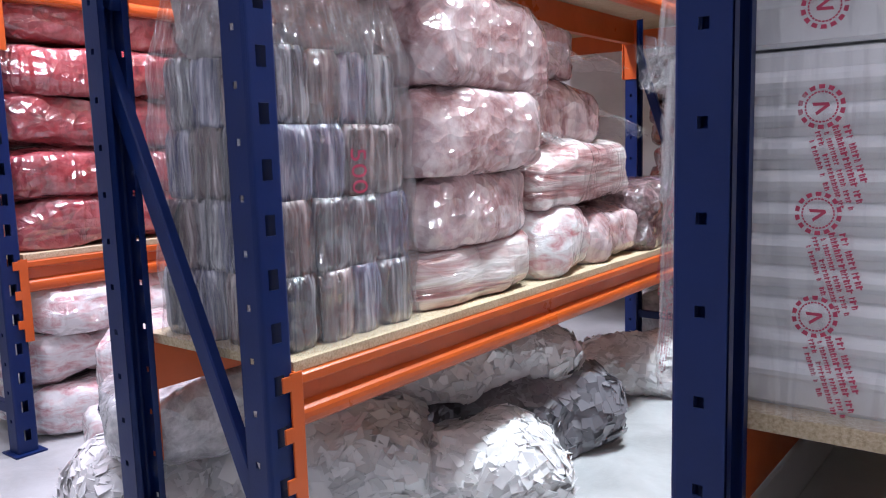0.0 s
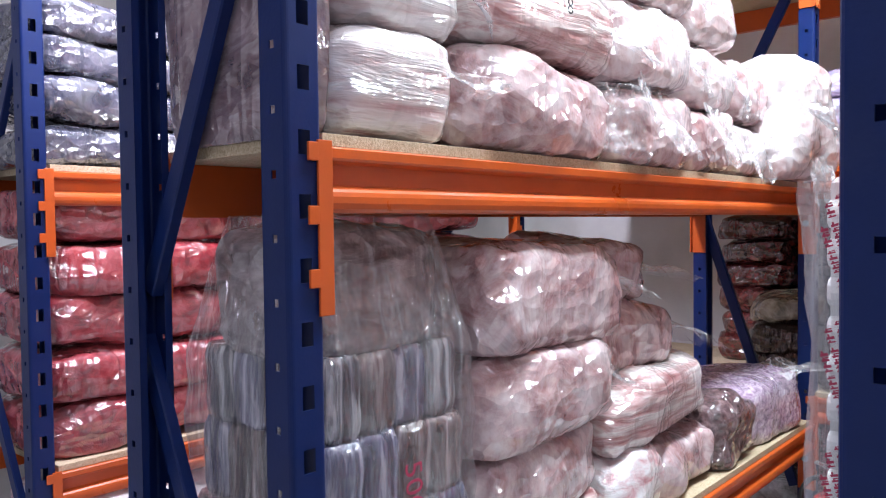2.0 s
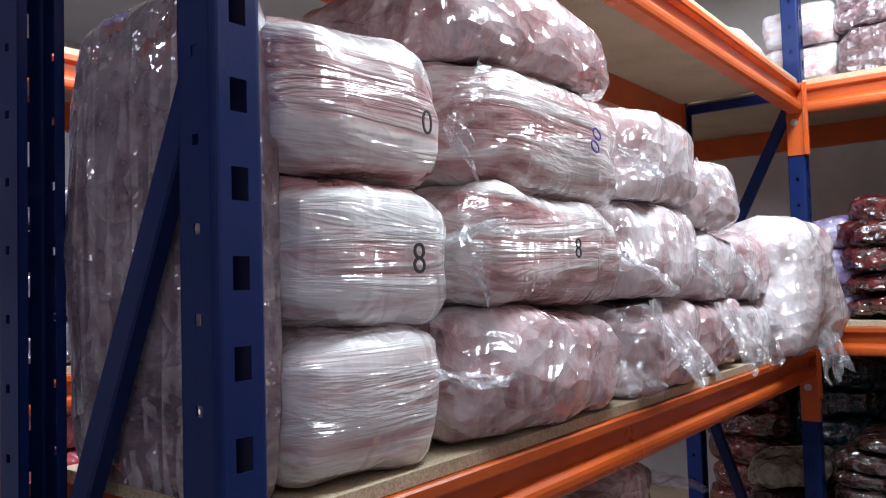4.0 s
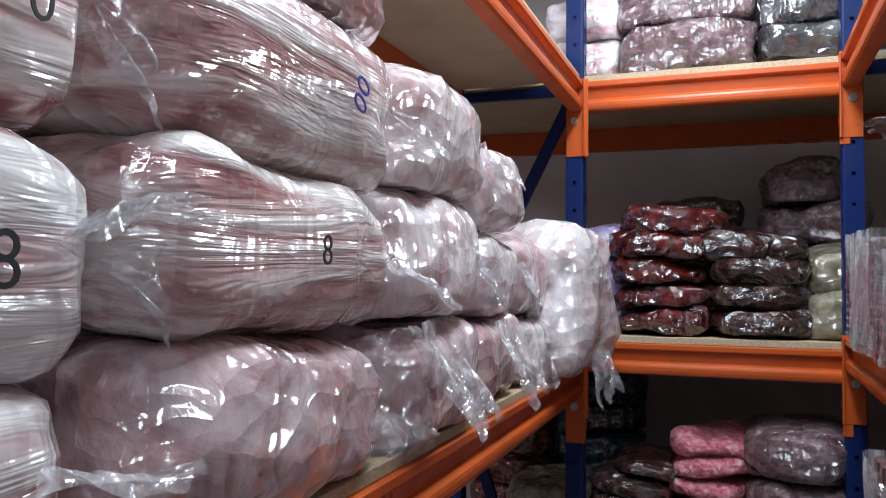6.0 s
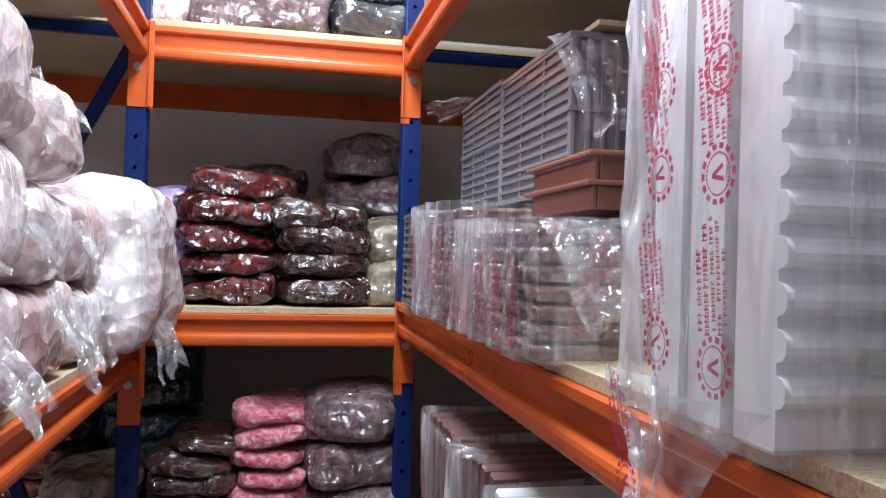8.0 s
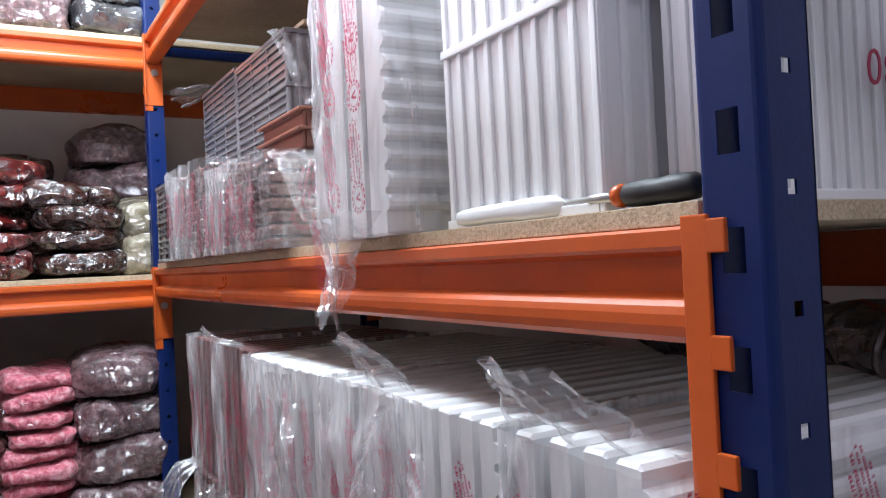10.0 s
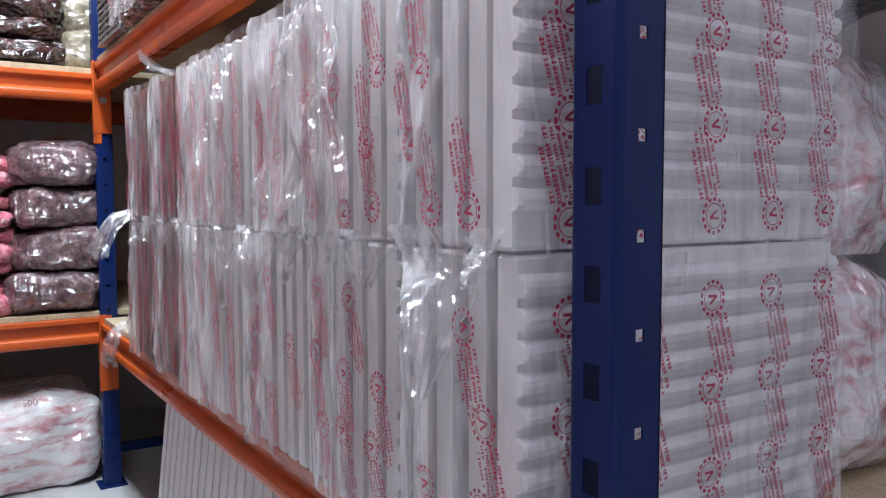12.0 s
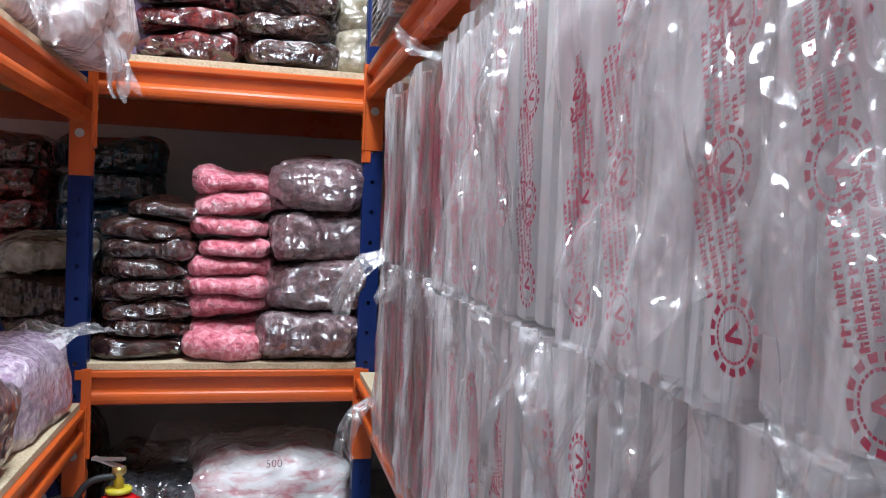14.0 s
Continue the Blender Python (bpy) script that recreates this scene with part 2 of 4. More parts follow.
def post_mesh(height, first):
    """C-shaped upright, slotted front towards +x, small square holes in its sides; the front lies at x = 0."""
    verts, faces = [], []

    def take(vf):
        k = len(verts)
        verts.extend(vf[0])
        faces.extend([tuple(k + i for i in f) for f in vf[1]])

    n = int((height - first) / PITCH)
    zs = [first + PITCH * i for i in range(n)]
    c = 0.008
    front = [(POST_W / 2 - 0.011 - c, z - 0.018, POST_W / 2 + 0.011 - c, z + 0.018) for z in zs]
    take(pierced_plate(POST_W - 2 * c, height, front, 0.002, Matrix(((0, 0, 1, 0), (1, 0, 0, -POST_W / 2 + c), (0, 1, 0, 0), (0, 0, 0, 1)))))
    side = [(0.024, z - 0.006 + PITCH / 2, 0.035, z + 0.006 + PITCH / 2) for z in zs[:-1]]
    take(pierced_plate(POST_D - c, height, side, 0.002, Matrix(((1, 0, 0, -POST_D), (0, 0, -1, -POST_W / 2), (0, 1, 0, 0), (0, 0, 0, 1)))))
    take(pierced_plate(POST_D - c, height, side, 0.002, Matrix(((1, 0, 0, -POST_D), (0, 0, 1, POST_W / 2), (0, 1, 0, 0), (0, 0, 0, 1)))))
    for s in (-1, 1):
        # rolled corner between front and side, and the back lip
        arc = [(-c + c * math.sin(a), s * (POST_W / 2 - c + c * math.cos(a))) for a in [i * math.pi / 8 for i in range(5)]]
        k = len(verts)
        for x, y in arc:
            verts.extend([Vector((x, y, 0)), Vector((x, y, height))])
        faces.extend([(k + 2 * i, k + 2 * i + 1, k + 2 * i + 3, k + 2 * i + 2) for i in range(4)])
        take(pierced_plate(0.014, height, [], 0.002, Matrix(((0, 0, -1, -POST_D), (-s, 0, 0, s * POST_W / 2), (0, 1, 0, 0), (0, 0, 0, 1)))))
    return verts, faces


BEAM_PROFILE = [(-0.045, 0.0), (-0.004, 0.0), (0.0, -0.003), (0.0, -0.017), (-0.003, -0.021), (-0.018, -0.026), (-0.02, -0.058), (-0.008, -0.064), (-0.002, -0.069), (0.0, -0.076), (0.0, -0.086), (-0.002, -0.095), (-0.008, -0.101), (-0.045, -0.102)]


def beam_mesh(length):
    """A stepped beam along +y, its face towards +x at x = 0, its top at z = 0."""
    verts, faces, k = [], [], len(BEAM_PROFILE)
    for y in (0, length):
        verts.extend([(x, y, z) for x, z in BEAM_PROFILE])
    faces.extend([(i, (i + 1) % k, k + (i + 1) % k, k + i) for i in range(k)])
    faces.extend([tuple(range(k))[::-1], tuple(range(k, 2 * k))])
    return verts, faces


def connector_mesh(hooks):
    """The end plate of a beam at y = 0: one leg beside the front with hooks reaching back to -y, one leg behind it on the post's side."""
    bm = bmesh.new()
    block(bm, 0.0015, -0.012, -0.256, 0.0065, 0.016, 0.008, 0.0015)
    block(bm, -0.058, 0.0, -0.256, 0.003, 0.0045, 0.008, 0.001)
    if hooks:
        for z in (-0.008, -0.008 - PITCH, -0.008 - 2 * PITCH):
            block(bm, 0.0015, -0.03, z - 0.016, 0.0065, -0.01, z + 0.012, 0.0015)
    return bm


def rack(label, m, length, depth, levels, height=2.95, shelf_levels=None, slots=0.0633, ends=(True, True), over=(0.0, 0.0), braced=((0, 1, 2), (0, 1, 2)), nodes=((0.25, 1.18, 2.08, 2.85), (0.25, 1.18, 2.08, 2.85))):
    """A bay of medium-duty racking. Local frame: the front face towards +x at x = 0, the run along +y from 0 to length
    (between the near faces of the posts), the depth towards -x."""
    top = thing("pallet_rack", m, label, "storage rack")
    pv, pf = post_mesh(height, slots)
    pm = bpy.data.meshes.new("upright_post")
    pm.from_pydata(pv, [], pf)
    bmx = bmesh.new()
    bmx.from_mesh(pm)
    bmesh.ops.remove_doubles(bmx, verts=bmx.verts, dist=0.00005)
    bmx.to_mesh(pm)
    bmx.free()
    pm.materials.append(BLUE)
    for i, y in enumerate((-POST_W / 2, length + POST_W / 2)):
        if not ends[i]:
            continue
        for x, turn in ((0, 0), (-depth, 180)):
            ob = new("upright_post", pm)
            ob.parent, ob.matrix_basis = top, pose(x, y, 0, 0, 0, turn)
            bmx = bmesh.new()
            s = -1 if turn == 0 else 1
            block(bmx, min(0.02 * -s, s * 0.08), -0.05, 0, max(0.02 * -s, s * 0.08), 0.05, 0.006, 0.001)
            f = part("foot_plate", bmx, BLUE, top)
            f.matrix_basis = pose(x, y, 0)
        # zigzag braces between front and rear post
        zs = nodes[i]
        for k in braced[i]:
            a, b = (-0.085, zs[k] + 0.03), (-depth + 0.0, zs[k + 1] - 0.03)
            if k % 2:
                a, b = (-0.06, zs[k + 1] - 0.03), (-depth + 0.03, zs[k] + 0.06)
            d = math.hypot(b[0] - a[0], b[1] - a[1])
            prof = [(-0.02, 0.022), (-0.02, 0.003), (-0.017, 0.0), (0.017, 0.0), (0.02, 0.003), (0.02, 0.022), (0.017, 0.022), (0.017, 0.005), (0.015, 0.003), (-0.015, 0.003), (-0.017, 0.005), (-0.017, 0.022)]
            bvs = [(px, py, pz) for pz in (0, d) for px, py in prof]
            o = mesh_object("brace", bvs, [(q, (q + 1) % 12, 12 + (q + 1) % 12, 12 + q) for q in range(12)], BLUE, top)
            o.matrix_basis = pose(a[0], y, a[1], 0, math.degrees(math.atan2(b[0] - a[0], b[1] - a[1])), 0)
        for z in (0.12, 2.4):
            bmx = bmesh.new()
            block(bmx, -depth + 0.06, -0.012, z, -0.06, 0.012, z + 0.035, 0.003)
            o = part("brace", bmx, BLUE, top)
            o.matrix_basis = pose(0, y, 0)
    bv, bf = beam_mesh(length - 0.01)
    beam = bpy.data.meshes.new("beam")
    beam.from_pydata(bv, [], bf)
    beam.materials.append(ORANGE)
    cm = bpy.data.meshes.new("connector")
    bmx = connector_mesh(True)
    bmx.to_mesh(cm)
    bmx.free()
    cm.materials.append(ORANGE)
    bolt = bpy.data.meshes.new("bolt")
    bmx = bmesh.new()
    bmesh.ops.create_cone(bmx, cap_ends=True, segments=6, radius1=0.009, radius2=0.009, depth=0.008)
    bmesh.ops.create_cone(bmx, cap_ends=True, segments=14, radius1=0.013, radius2=0.013, depth=0.003)
    bmx.to_mesh(bolt)
    bmx.free()
    bolt.materials.append(ZINC)
    if over != (0.0, 0.0):
        for z in levels:
            rv, rf = beam_mesh(length + sum(over))
            o = mesh_object("beam", rv, rf, ORANGE, top)
            o.matrix_basis = pose(-depth, length + over[1], z, 0, 0, 180)
    for z in levels:
        for x, turn in ((0.0, 0), (-depth, 180)):
            if turn and over != (0.0, 0.0):
                continue
            o = new("beam", beam)
            o.parent = top
            o.matrix_basis = pose(x, 0.005 if turn == 0 else length - 0.005, z, 0, 0, turn)
            for y, mir in ((0.0 - 0.005, 1), (length - 0.005, -1)):
                c = new("connector", cm)
                c.parent = o
                c.matrix_basis = Matrix.Translation((0, y, 0)) @ Matrix.Diagonal((1, mir, 1, 1))
                if turn == 0:
                    q = new("bolt", bolt)
                    q.parent = o
                    q.matrix_basis = pose(-0.03, y + 0.007 * mir, -0.135, 90, 0, 0)
        slab("shelf_board", -depth + 0.012, 0.012 - over[0], z + 0.001, -0.012, length - 0.012 + over[1], z + 0.021, BOARD, top, "pale chipboard shelf board", 0.001)
    return top


# ---- the room ----
def setting(name, x0, y0, z0, x1, y1, z1, material, label, category):
    return tagged(slab(name, x0, y0, z0, x1, y1, z1, material), label, category, "", "structure")


setting("floor", -5.2, -3.6, -0.12, 1.0, 4.6, 0.0, FLOOR, "smooth grey concrete warehouse floor", "floor")
setting("ceiling", -5.2, -3.6, 3.3, 1.0, 4.6, 3.42, CEIL, "plain white painted ceiling", "ceiling")
setting("wall_north", -5.2, 4.45, 0.0, 1.0, 4.6, 3.3, WALL, "white painted wall behind the racks", "wall")
setting("wall_east", 0.75, -3.6, 0.0, 1.0, 4.45, 3.3, WALL, "white painted wall beside the racks", "wall")
setting("wall_west", -5.2, -3.6, 0.0, -5.0, 4.45, 3.3, WALL, "white painted side wall", "wall")
setting("wall_south", -5.0, -3.6, 0.0, 0.75, -3.4, 3.3, WALL, "white painted wall behind the camera", "wall")

# ---- the racks ----
XL, XR, YF = -1.045, -0.297, 3.42
# the rack with the crates stands a little out of square
SKEW = Matrix.Translation((-0.2665, 0.774, 0)) @ Matrix.Rotation(math.radians(-0.8), 4, "Z") @ Matrix.Translation((0.2665, -0.774, 0))
rack("blue and orange steel rack full of bagged goods", pose(XL, 0.92, 0), YF - 0.92, 0.492, (0.545, 1.478, 2.44), braced=((0, 1, 2), (0, 1)), nodes=((0.25, 1.18, 2.08, 2.85), (0.25, 1.5, 2.4, 2.85)))
rack("blue and orange steel rack with wrapped white crates", SKEW @ pose(XR, YF, 0, 0, 0, 180), YF - 0.84, 0.90, (0.63, 1.598, 2.46), braced=((), (1, 2)))
rack("blue and orange steel rack along the back wall", pose(-0.25, YF + 0.004, 0, 0, 0, -90) @ pose(0, -0.795, 0), 0.795, 0.92, (0.655, 1.56, 2.44), ends=(False, False), over=(1.3, 0.85))
rack("blue and orange steel rack across the side aisle", pose(-2.55, 1.15, 0), 2.4, 0.6, (0.62, 1.53, 2.44))

# ---- goods: materials ----
ROSE = bagged("rose_goods_in_film", [(0.2, 0.06, 0.07), (0.42, 0.2, 0.2), (0.64, 0.47, 0.46)], 18, 0.3, 0.22, 1.6, layer=0.15, fine=0.6)
STRIPE = bagged("striped_goods_in_film", [(0.26, 0.06, 0.06), (0.5, 0.3, 0.29), (0.74, 0.67, 0.64), (0.82, 0.8, 0.77)], 7, 0.08, 0.24, 1.0, (0.3, 1.1, 3.6), layer=0.55, detail=4)
STRIPE_PALE = bagged("pale_striped_goods_in_film", [(0.4, 0.12, 0.12), (0.7, 0.6, 0.58), (0.82, 0.8, 0.78), (0.86, 0.85, 0.83)], 7, 0.1, 0.24, 1.0, (0.3, 1.1, 3.8), layer=0.55, detail=4)
PALE = bagged("pale_rose_goods_in_film", [(0.38, 0.16, 0.16), (0.64, 0.5, 0.49), (0.78, 0.73, 0.72)], 12, 0.4, 0.22, 1.6, fine=0.6)
RED = bagged("red_goods_in_film", [(0.13, 0.004, 0.01), (0.29, 0.012, 0.022), (0.42, 0.06, 0.07)], 18, 0.04, 0.3, 1.2)
WINE = bagged("wine_goods_in_film", [(0.012, 0.002, 0.002), (0.075, 0.006, 0.006), (0.15, 0.014, 0.01)], 26, 0.0, 0.3, 1.5, fine=0.55)
BROWN = bagged("brown_goods_in_film", [(0.006, 0.003, 0.0025), (0.028, 0.009, 0.007), (0.075, 0.024, 0.018)], 34, 0.0, 0.3, 1.5, fine=0.55)
PINK = bagged("pink_goods_in_film", [(0.36, 0.03, 0.06), (0.7, 0.16, 0.22), (0.86, 0.46, 0.5)], 42, 0.04, 0.3, 1.2, layer=1.0)
MAUVE = bagged("mauve_goods_in_film", [(0.03, 0.011, 0.013), (0.1, 0.045, 0.05), (0.24, 0.15, 0.16)], 36, 0.05, 0.25, 1.4, layer=0.2, fine=0.5)
SLATE = bagged("slate_blue_goods_in_film", [(0.01, 0.011, 0.025), (0.028, 0.03, 0.06), (0.07, 0.07, 0.115)], 16, 0.06, 0.18, 1.3)
WHITE = bagged("white_goods_in_film", [(0.5, 0.14, 0.16), (0.68, 0.46, 0.47), (0.8, 0.77, 0.77), (0.84, 0.83, 0.83)], 18, 0.2, 0.3, 1.2, (0.6, 1, 1.6))
TEAL = bagged("teal_goods_in_film", [(0.003, 0.012, 0.02), (0.008, 0.035, 0.05), (0.02, 0.07, 0.09)], 20, 0.0)
BLACK = bagged("black_goods_in_film", [(0.005, 0.005, 0.006), (0.016, 0.016, 0.02), (0.06, 0.06, 0.07)], 14, 0.02, 0.3, 1.1, fine=0.3)
OLIVE = bagged("straw_goods_in_film", [(0.12, 0.1, 0.05), (0.24, 0.2, 0.12), (0.36, 0.33, 0.24)], 22, 0.05, 0.15, 1.5)
VIOLET = bagged("violet_goods_in_film", [(0.07, 0.02, 0.16), (0.2, 0.09, 0.34), (0.4, 0.3, 0.5)], 20, 0.25, 0.15, 1.5)
GLITTER = bagged("glittery_goods_in_film", [(0.12, 0.05, 0.13), (0.4, 0.25, 0.4), (0.7, 0.58, 0.66)], 60, 0.22, 0.15, 1.4)
SILVER = bagged("silvery_goods_in_film", [(0.1, 0.1, 0.11), (0.3, 0.29, 0.3), (0.55, 0.54, 0.56)], 18, 0.3, 0.14, 1.6)
FILM = clear_film("clear_plastic_film")
WRAP = clear_film("printed_wrap_film", (0.92, 0.9, 0.92), 0.11)
DRAPE = clear_film("loose_milky_film", (0.92, 0.9, 0.92), 0.12)
CLEAR = clear_film("taut_clear_film", (0.93, 0.92, 0.94), 0.03)
HAZY = clear_film("hazy_plastic_film", (0.9, 0.86, 0.88), 0.11)


def cards(name, dark, light):
    """Loose paper cards seen through a clear sack, each of its own tone."""
    m, n, l, p = nodes_of(name)
    v = coords(n, l)
    geo = n.new("ShaderNodeNewGeometry")
    t = math_node(n, l, "ADD", math_node(n, l, "MULTIPLY", geo.outputs["Random Per Island"], 0.75), math_node(n, l, "MULTIPLY", noise_tex(n, l, v, 9, 4), 0.35))
    l.new(ramp(n, l, t, [(0.1, dark), (0.5, tuple((a + 2 * b) / 3 for a, b in zip(dark, light))), (0.9, light)]), p.inputs["Base Color"])
    p.inputs["Roughness"].default_value = 0.4
    p.inputs["Coat Weight"].default_value, p.inputs["Coat Roughness"].default_value = 0.6, 0.15
    l.new(bump(n, l, noise_tex(n, l, v, 8, 3), 0.3, 0.02), p.inputs["Normal"])
    return m


CARDS = cards("white_cards_in_film", (0.48, 0.46, 0.46), (0.86, 0.84, 0.84))
GREY_CARDS = cards("grey_cards_in_film", (0.06, 0.055, 0.065), (0.2, 0.19, 0.21))


def white_plastic(name, c=(0.8, 0.8, 0.8), rough=0.32):
    m, n, l, p = nodes_of(name)
    v = coords(n, l)
    a = noise_tex(n, l, v, 7, 5)
    info = n.new("ShaderNodeObjectInfo")
    t = math_node(n, l, "ADD", math_node(n, l, "MULTIPLY", a, 0.6), math_node(n, l, "MULTIPLY", info.outputs["Random"], 0.4))
    l.new(ramp(n, l, t, [(0.25, tuple(x * 0.84 for x in c)), (0.65, c)]), p.inputs["Base Color"])
    p.inputs["Roughness"].default_value = rough
    p.inputs["Subsurface Weight"].default_value = 0.0
    l.new(bump(n, l, noise_tex(n, l, v, 60, 3), 0.1, 0.003), p.inputs["Normal"])
    return m


TRAY = white_plastic("white_tray_plastic")
FROST = white_plastic("frosted_crate_plastic", (0.2, 0.195, 0.2), 0.2)
TAN = white_plastic("brown_tray_plastic", (0.2, 0.08, 0.055), 0.35)
MOCHA = white_plastic("mocha_tray_plastic", (0.17, 0.09, 0.085), 0.3)
INK_RED = paint("red_ink", (0.44, 0.035, 0.09), (0.56, 0.14, 0.18), 0.4)
INK_BLACK = paint("black_marker_ink", (0.03, 0.03, 0.03), (0.08, 0.08, 0.08), 0.5)
INK_BLUE = paint("blue_marker_ink", (0.04, 0.04, 0.3), (0.1, 0.1, 0.4), 0.5)
RUBBER = paint("black_rubber", (0.012, 0.012, 0.013), (0.03, 0.03, 0.03), 0.55)
ENAMEL = paint("red_enamel", (0.55, 0.012, 0.015), (0.45, 0.02, 0.02), 0.15)
BRASS = paint("brass", (0.62, 0.45, 0.15), (0.5, 0.38, 0.15), 0.3, 0.9)
YELLOW = paint("yellow_plastic", (0.6, 0.5, 0.03), (0.5, 0.4, 0.05), 0.4)


# ---- goods: shapes ----
def pillow(lx, ly, lz, seed, lump=0.03, box=0.42, fold=0.02, n=50, k=36):
    """A stuffed bag: a boxy pillow with dents and gathered folds, lying on z = 0."""
    rnd = random.Random(seed)
    off = Vector((rnd.uniform(-50, 50), rnd.uniform(-50, 50), rnd.uniform(-50, 50)))
    tilt, sag = rnd.uniform(-0.06, 0.06), rnd.uniform(0.0, 0.08)
    verts, faces = [], []

    def power(c, e):
        return math.copysign(abs(c) ** e, c)

    for i in range(n + 1):
        v = -math.pi / 2 + math.pi * i / n
        cv, sv = power(math.cos(v), box), power(math.sin(v), box * 1.25)
        for j in range(k):
            u = 2 * math.pi * j / k
            x, y, z = sv, cv * power(math.cos(u), box * 1.15), cv * power(math.sin(u), box * 1.3)
            p = Vector((x * lx / 2, y * ly / 2, z * lz / 2))
            low = noise.noise(p * 5.0 + off)
            mid = noise.noise(p * 13.0 + off * 1.7)
            rid = 1.0 - abs(noise.noise(Vector((p.x * 7, p.y * 26, p.z * 26)) + off)) * 2.0
            g = lump * low * 1.6 + lump * 0.7 * mid + fold * 0.35 * rid * (0.4 + abs(x))
            q = p * 1.0
            m = Vector((x * abs(x), y, z))
            if m.length > 0:
                q += m.normalized() * g
            q.z += tilt * q.x - sag * abs(x) ** 3 * lz * 0.5
            verts.append(q)
    for i in range(n):
        for j in range(k):
            a, b = i * k + j, i * k + (j + 1) % k
            faces.append((a, b, b + k, a + k))
    low = sorted(q.z for q in verts)[len(verts) // 12]
    return [(q.x, q.y, max(q.z - low, 0.0)) for q in verts], faces


def card_layer(sack, material, count, seed):
    """Small cards lying flat against the inside of a sack, at all angles."""
    rnd = random.Random(seed)
    me, verts, faces = sack.data, [], []
    polys = [q for q in me.polygons if q.center.z > 0.01]
    sizes = [q.area for q in polys]
    for q in rnd.choices(polys, sizes, k=count):
        nrm = (q.normal + Vector((rnd.uniform(-0.16, 0.16), rnd.uniform(-0.16, 0.16), rnd.uniform(-0.16, 0.16)))).normalized()
        t = nrm.orthogonal().normalized()
        t.rotate(Matrix.Rotation(rnd.uniform(0, 6.28), 3, nrm))
        u = nrm.cross(t)
        w, h = rnd.uniform(0.012, 0.022), rnd.uniform(0.02, 0.042)
        c = q.center + q.normal * rnd.uniform(0.0, 0.006)
        k = len(verts)
        verts.extend([c + t * w * a + u * h * b for a, b in ((-1, -1), (1, -1), (1, 1), (-1, 1))])
        verts.extend([x - nrm * 0.0012 for x in verts[k:k + 4]])
        faces.extend([(k, k + 1, k + 2, k + 3), (k + 7, k + 6, k + 5, k + 4)] + [(k + i, k + 4 + i, k + 4 + (i + 1) % 4, k + (i + 1) % 4) for i in range(4)])
    ob = mesh_object("card_layer", verts, faces, material, sack, "loose paper cards pressed against the film")
    return tagged(ob, kind="stuff")


COUNT = [0]


def bag(x, y, z, size, material, label, yaw=0.0, group="", name="goods_bag", category="bag", lump=0.022, box=0.42, fold=0.018, roll=0.0):
    """A filled clear bag centred over (x, y), resting at z; size is (length, width, height), length along yaw."""
    COUNT[0] += 1
    v, f = pillow(*size, 100 + COUNT[0], lump, box, fold)
    ob = mesh_object(name, v, f, material, None, "", True)
    ob.matrix_basis = pose(x, y, z, roll, 0, yaw)
    if name == "card_sack":
        card_layer(ob, material, 900, COUNT[0])
    return tagged(ob, label, category, group)


def tail(parent, m, length, width, material=None, seed=0, droop=0.3, gather=0.25, tip=1.0, name="plastic_tail"):
    """The loose end of a bag: a crumpled sheet, gathered at the root, along +x and drooping."""
    rnd = random.Random(seed)
    off = Vector((rnd.uniform(-9, 9), rnd.uniform(-9, 9), 0))
    n, k, verts, faces = 20, 26, [], []
    for i in range(n + 1):
        s = i / n
        w = width * (gather + (tip - gather) * s ** 0.8)
        for j in range(k + 1):
            c = j / k - 0.5
            p = Vector((s * length * (1 + 0.18 * noise.noise(Vector((c * 4, 3, 1)) + off)), c * w, 0))
            pleat = 1.0 - 2.2 * abs(noise.noise(Vector((c * 7, s * 1.3, seed * 3.7))))
            p.z = 0.012 * pleat + 0.006 * (1.0 - 2.0 * abs(noise.noise(Vector((c * 17, s * 2.5, seed))))) + 0.03 * noise.noise(Vector((p.x * 9, p.y * 9, seed))) - droop * length * s * s
            verts.append(p)
    for i in range(n):
        for j in range(k):
            a = i * (k + 1) + j
            faces.append((a, a + 1, a + k + 2, a + k + 1))
    ob = mesh_object(name, verts, faces, material or FILM, parent, "loose clear plastic end", True)
    ob.matrix_basis = (parent.matrix_basis.inverted() if parent else Matrix()) @ m
    return ob


def marking(text, m, height, material, parent, name="marking"):
    c = bpy.data.curves.new(name, "FONT")
    c.body, c.size, c.extrude, c.align_x, c.align_y, c.resolution_u, c.offset = text, height, 0.0006, "CENTER", "CENTER", 3, -0.0005
    o = new(name + "_outline", c)
    me = bpy.data.meshes.new_from_object(o.evaluated_get(bpy.context.evaluated_depsgraph_get()))
    bpy.data.objects.remove(o)
    me.materials.append(material)
    ob = new(name, me)
    ob.parent = parent
    ob.matrix_basis = parent.matrix_basis.inverted() @ m
    return ob


FACE_E = pose(0, 0, 0, 90, 0, 90)     # text upright on a face that looks towards +x
FACE_W = pose(0, 0, 0, 90, 0, -90)    # ... towards -x
FACE_S = pose(0, 0, 0, 90, 0, 0)      # ... towards -y


